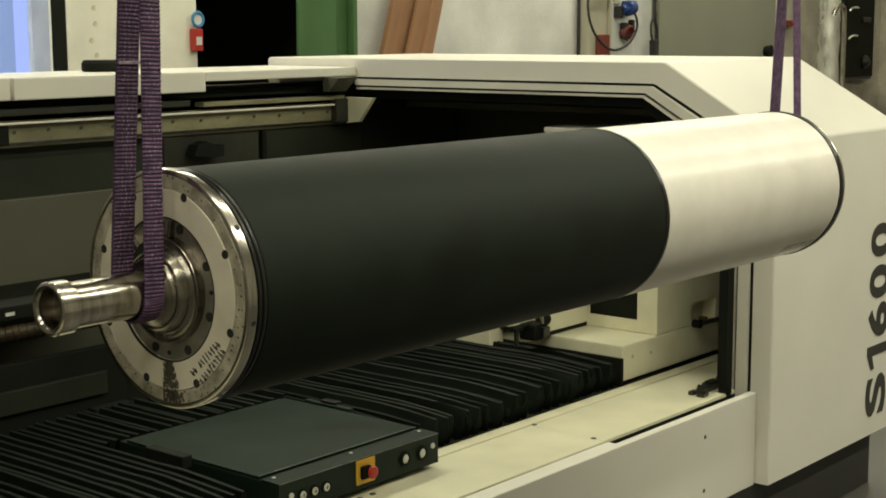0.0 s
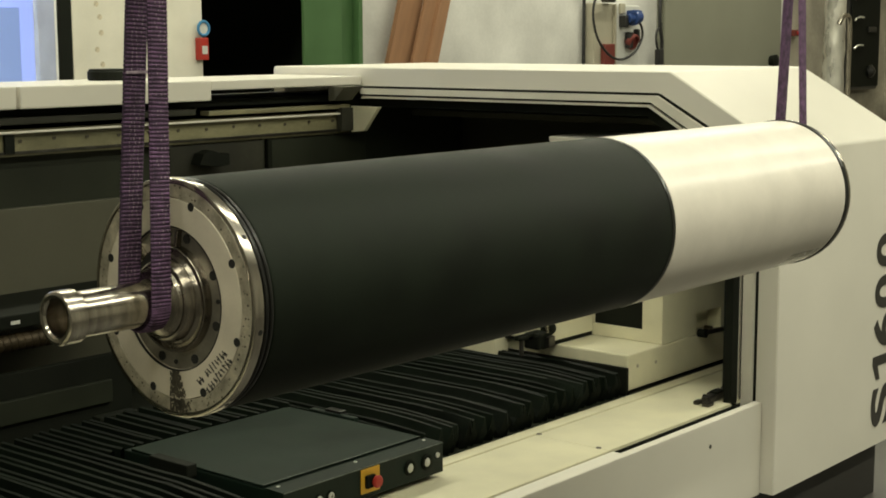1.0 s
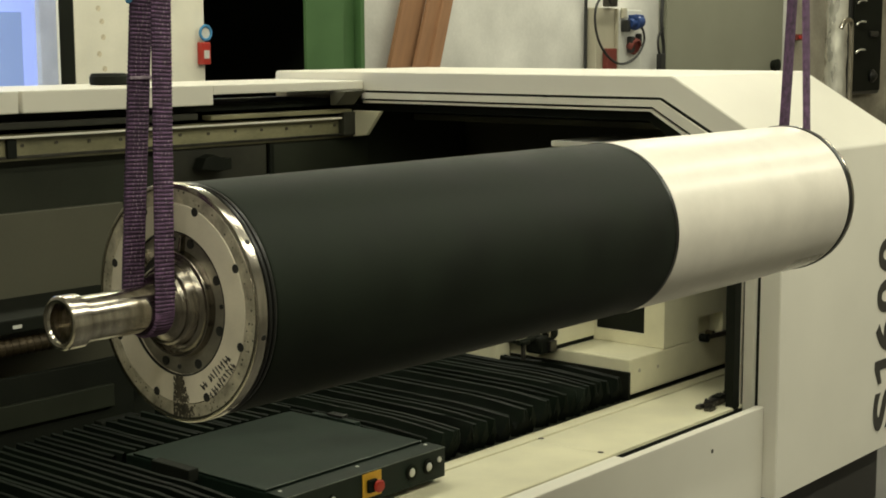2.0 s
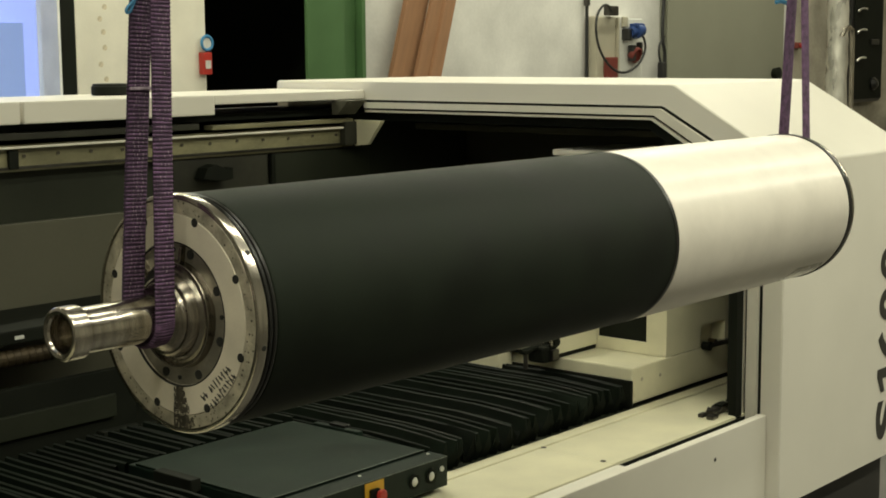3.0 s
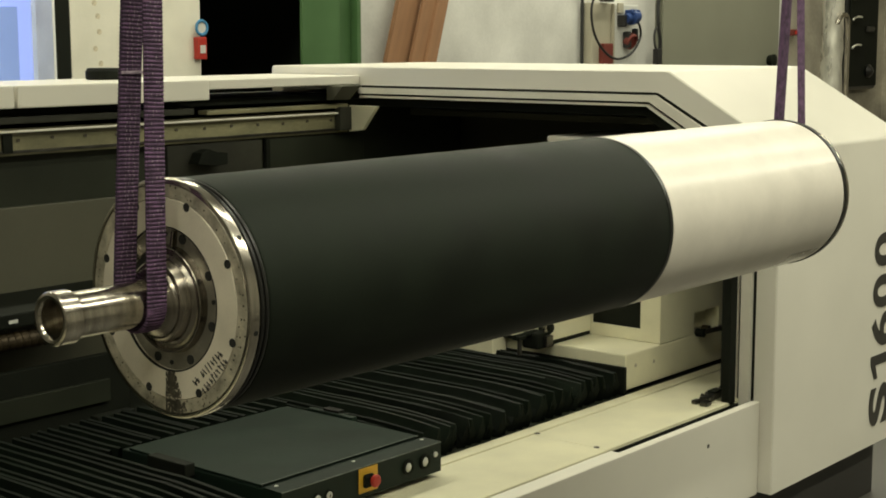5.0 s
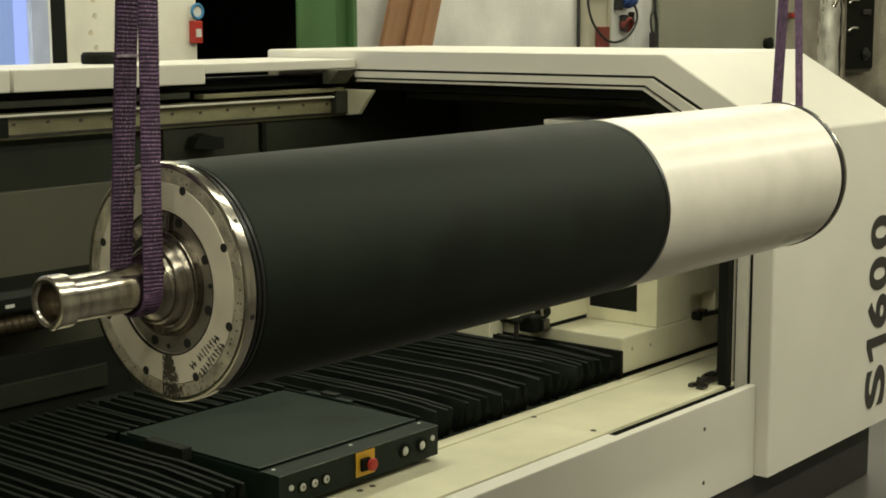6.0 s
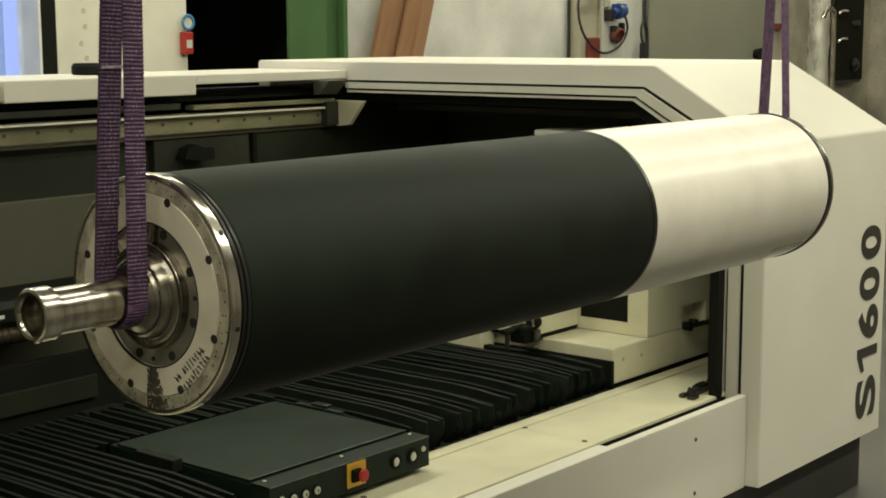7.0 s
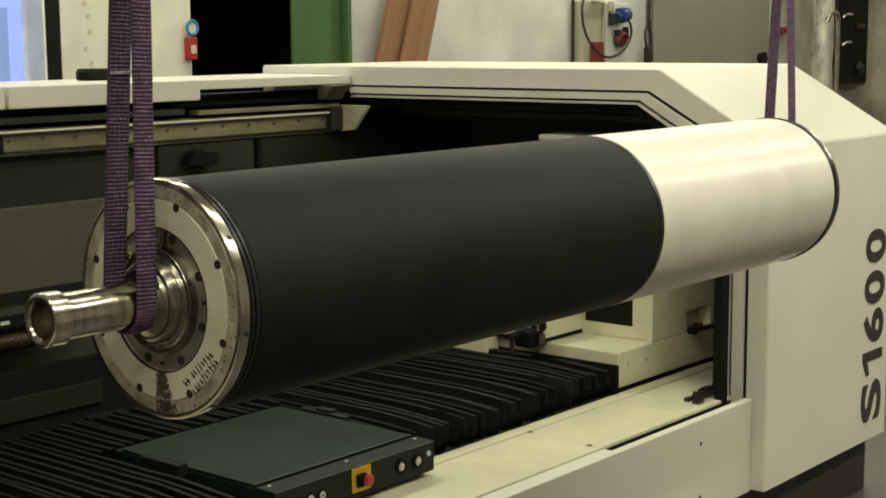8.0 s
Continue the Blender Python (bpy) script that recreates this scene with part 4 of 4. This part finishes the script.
# ---- lifting slings ----
def ribbon(points, normals, half, thick):
    """A flat band through points; normals give its broad side, half its half width at each point."""
    bm = bmesh.new()
    rows = []
    n = len(points)
    for i, (p, q) in enumerate(zip(points, normals)):
        d = (points[min(i + 1, n - 1)] - points[max(i - 1, 0)]).normalized()
        w = d.cross(q).normalized()
        nn = w.cross(d).normalized()
        rows.append([bm.verts.new(p + w * half[i] * a + nn * thick * b) for a, b in ((-1, -0.25), (-0.8, 0.75), (0, 1), (0.8, 0.75), (1, -0.25), (0.8, -0.8), (0, -1), (-0.8, -0.8))])
    for a, b in zip(rows, rows[1:]):
        for k in range(8):
            bm.faces.new((a[k], a[(k + 1) % 8], b[(k + 1) % 8], b[k]))
    bm.faces.new(rows[0]), bm.faces.new(rows[-1][::-1])
    return bm


def sling_path(gap, apex, r, turn):
    """Centre line of a basket hitch: up the front leg, under the shaft, up the back leg; in the sling's own space."""
    pts, nor = [], []
    n = 60
    for i in range(n):
        t = 1 - i / n
        pts.append(Vector((turn * t, -r - (gap - r) * t, t * apex))), nor.append(Vector((0, -1, 0)))
    for i in range(13):
        a = math.pi + math.pi * i / 12
        pts.append(Vector((0, r * math.cos(a), r * math.sin(a)))), nor.append(Vector((0, math.cos(a), math.sin(a))))
    for i in range(1, n + 1):
        t = i / n
        pts.append(Vector((turn * t, r + (gap - r) * t, t * apex))), nor.append(Vector((0, 1, 0)))
    return pts, nor


def build_sling(m, half, gap, apex, label, turn=0.0, stitched=True, back=1.0):
    s = thing("lifting_sling", label, "sling", m, "lifting slings")
    pts, nor = sling_path(gap, apex, 0.0382, turn)
    # the back leg lies a little wider than the front one; both narrow and swell a little
    wide = [half * (1 + (back - 1) * max(0.0, min(1.0, (i - 60) / 13))) * (1 + 0.025 * noise.noise(Vector((i * 0.31, back, 0)))) for i in range(len(pts))]
    part("webbing", ribbon(pts, nor, wide, 0.0038), M["sling" if stitched else "sling_rib"], s, smooth=True)
    # woven cross ribs over the whole width, one sewn strip a leg
    shape = ((-0.985, 0.0000), (-0.80, 0.0031), (0.0, 0.0041), (0.80, 0.0031), (0.985, 0.0000))
    for lo, hi in ((0, 61), (61, 73), (73, len(pts) - 1)) if stitched else ():
        bm = bmesh.new()
        for i in range(lo, hi):
            if pts[i].z > 0.72:
                continue
            for u in (0.17, 0.5, 0.83) if hi - lo > 20 else (0.25, 0.75):
                p, q = pts[i].lerp(pts[i + 1], u), nor[i]
                d = (pts[i + 1] - pts[i]).normalized()
                w = d.cross(q).normalized()
                nn = w.cross(d)
                for side in (1, -1):
                    rows = [[bm.verts.new(p + w * wide[i] * e * k + nn * (o + lift) * side + d * (g + 0.0006 * e * math.sin(i * 1.7 + e))) for e, o in shape] for g, lift, k in ((-0.0018, -0.0004, 1.0), (-0.0009, 0.0006, 1.006), (0.0009, 0.0006, 1.006), (0.0018, -0.0004, 1.0))]
                    for ra, rb in zip(rows, rows[1:]):
                        for k in range(4):
                            bm.faces.new((ra[k], ra[k + 1], rb[k + 1], rb[k]))
        part("rib_strip", bm, M["sling_rib"], s, "paler woven cross ribs")
    # pale broken stitching down both legs
    rnd = random.Random(8)
    for lo, hi in ((0, 60), (73, len(pts) - 1)) if stitched else ():
        bm = bmesh.new()
        for i in range(lo, hi):
            if pts[i].z > 0.72:
                continue
            for u in (0.17, 0.5, 0.83):
                for e in (-0.42, 0.02, 0.40):
                    if rnd.random() < (0.60 if lo == 0 else 0.12):
                        continue
                    p, q = pts[i].lerp(pts[i + 1], u), nor[i]
                    d = (pts[i + 1] - pts[i]).normalized()
                    w = d.cross(q).normalized()
                    nn = w.cross(d)
                    c = p + w * wide[i] * (e + rnd.uniform(-0.12, 0.12))
                    for side in (1, -1):
                        bm.faces.new([bm.verts.new(c + w * a * rnd.uniform(0.0003, 0.0008) + d * g * 0.0017 + nn * 0.0049 * side) for a, g in ((-1, -1), (1, -1), (1, 1), (-1, 1))])
        tagged(part("stitching", bm, M["sling_thread"], s, "pale broken stitching"), kind="stuff")
    return s


NEAR_AT = Vector((1.3345, 1.695, 1.3166))
FAR_AT = Matrix.Translation(ROLLER) @ TURN @ Vector((LW + 0.062, 0, 0))
near_sling = build_sling(Matrix.Translation(NEAR_AT), 0.0180, 0.002, 1.06, "purple ribbed textile sling looped under the shaft", 0.05, back=1.14)
far_sling = build_sling(Matrix.Translation(FAR_AT), 0.0185, 0.006, 0.80, "purple textile sling round the far shaft end", stitched=False, back=1.45)
part("stitched_seam", box(-0.004, 0.036, 0.0195, 0.0215, 0.332, 0.3365, 0.0008), M["sling_thread"], near_sling, "pale stitched seam")
part("tag_cord", hose([(0.030, 0.010, 0.475), (0.005, 0.012, 0.462), (-0.012, 0.016, 0.445), (-0.004, 0.016, 0.440), (0.004, 0.014, 0.458), (0.012, 0.012, 0.480)], 0.0024, 6), M["cord"], near_sling, "thin blue cord")
part("tag_cord", hose([(0.018, -0.030, 0.466), (0.034, -0.034, 0.470), (0.048, -0.036, 0.463), (0.056, -0.036, 0.466)], 0.0024, 6), M["cord"], near_sling, "thin blue cord")
part("tag_cord", hose([(0.0, 0.02, 0.500), (-0.012, 0.04, 0.510), (-0.022, 0.052, 0.506)], 0.0055, 6), M["cord"], far_sling, "blue cord knot")


def build_hook(x, y, z, parent_label):
    """The crane's hook and chain, from which a sling hangs."""
    h = thing("crane_hook", parent_label, "hook", pose(x, y, z), "crane hooks")
    part("hook", hose([(0.03, 0.0, -0.012), (-0.01, 0.0, -0.028), (-0.045, 0, 0.0), (-0.045, 0, 0.05), (0.0, 0, 0.075), (0.0, 0, 0.13)], 0.014), M["dark_steel"], h)
    part("chain", rod((0, 0, 0.125), (0, 0, ZC - z - 0.005), 0.008, 8), M["dark_steel"], h)
    return h


HOOKS = [(build_hook(NEAR_AT.x + 0.05, NEAR_AT.y, NEAR_AT.z + 1.06, "dark steel crane hook on a chain"), NEAR_AT + Vector((0.05, 0, 1.06))),
         (build_hook(FAR_AT.x, FAR_AT.y, FAR_AT.z + 0.80, "dark steel crane hook on a chain"), FAR_AT + Vector((0, 0, 0.80)))]


def motions():
    """The roller sways along its length in its slings and sinks a little; the signal lamps turn lit and unlit in place
    of blinking.
    """
    sway = [(0.0, -0.0036, 0.0036, 0.039, -0.092), (0.5, -0.0054, 0.0037, 0.024, -0.091), (1.0, -0.0003, 0.0024, 0.061, -0.010),
            (1.5, 0.0042, 0.0015, -0.071, -0.048), (3.0, -0.0006, 0.0004, 0.053, -0.057), (3.5, 0.0, 0.0, 0.0, 0.0),
            (4.0, 0.0003, -0.0005, -0.032, -0.040), (4.5, -0.0048, 0.0003, -0.008, -0.006), (6.0, -0.0049, 0.0021, -0.139, 0.050),
            (6.5, -0.0079, 0.0011, -0.078, 0.030), (7.0, -0.0159, 0.0018, -0.039, 0.047), (7.5, -0.0176, 0.0023, -0.070, 0.034),
            (8.0, -0.0083, 0.0015, -0.057, -0.002)]
    carried = [(roller, Matrix.Translation(ROLLER) @ TURN), (near_sling, Matrix.Translation(NEAR_AT)), (far_sling, Matrix.Translation(FAR_AT))]
    for ob, base in carried + [(ob, Matrix.Translation(at)) for ob, at in HOOKS]:
        walk(ob, [(t, Matrix.Translation(ROLLER + Vector((dx, 0, dz))) @ pose(0, 0, 0, 0, -tip, turn) @ Matrix.Translation(-ROLLER) @ base) for t, dx, dz, turn, tip in sway])
    rows, angle = [(0.0, 180)], 180
    for on in (0.25, 1.26, 2.27, 3.26, 4.28, 5.29, 6.29, 7.29):
        for start in (on - 0.07, on + 0.40):
            for k in range(4):
                rows.append((start + k / FPS, angle - 60 * k))
            angle -= 180
    rows.append((8.0, angle))
    for lamp in SIGNAL_LAMPS:
        at = lamp.location.copy()
        walk(lamp, [(t, pose(*at, rz=a)) for t, a in rows])


motions()
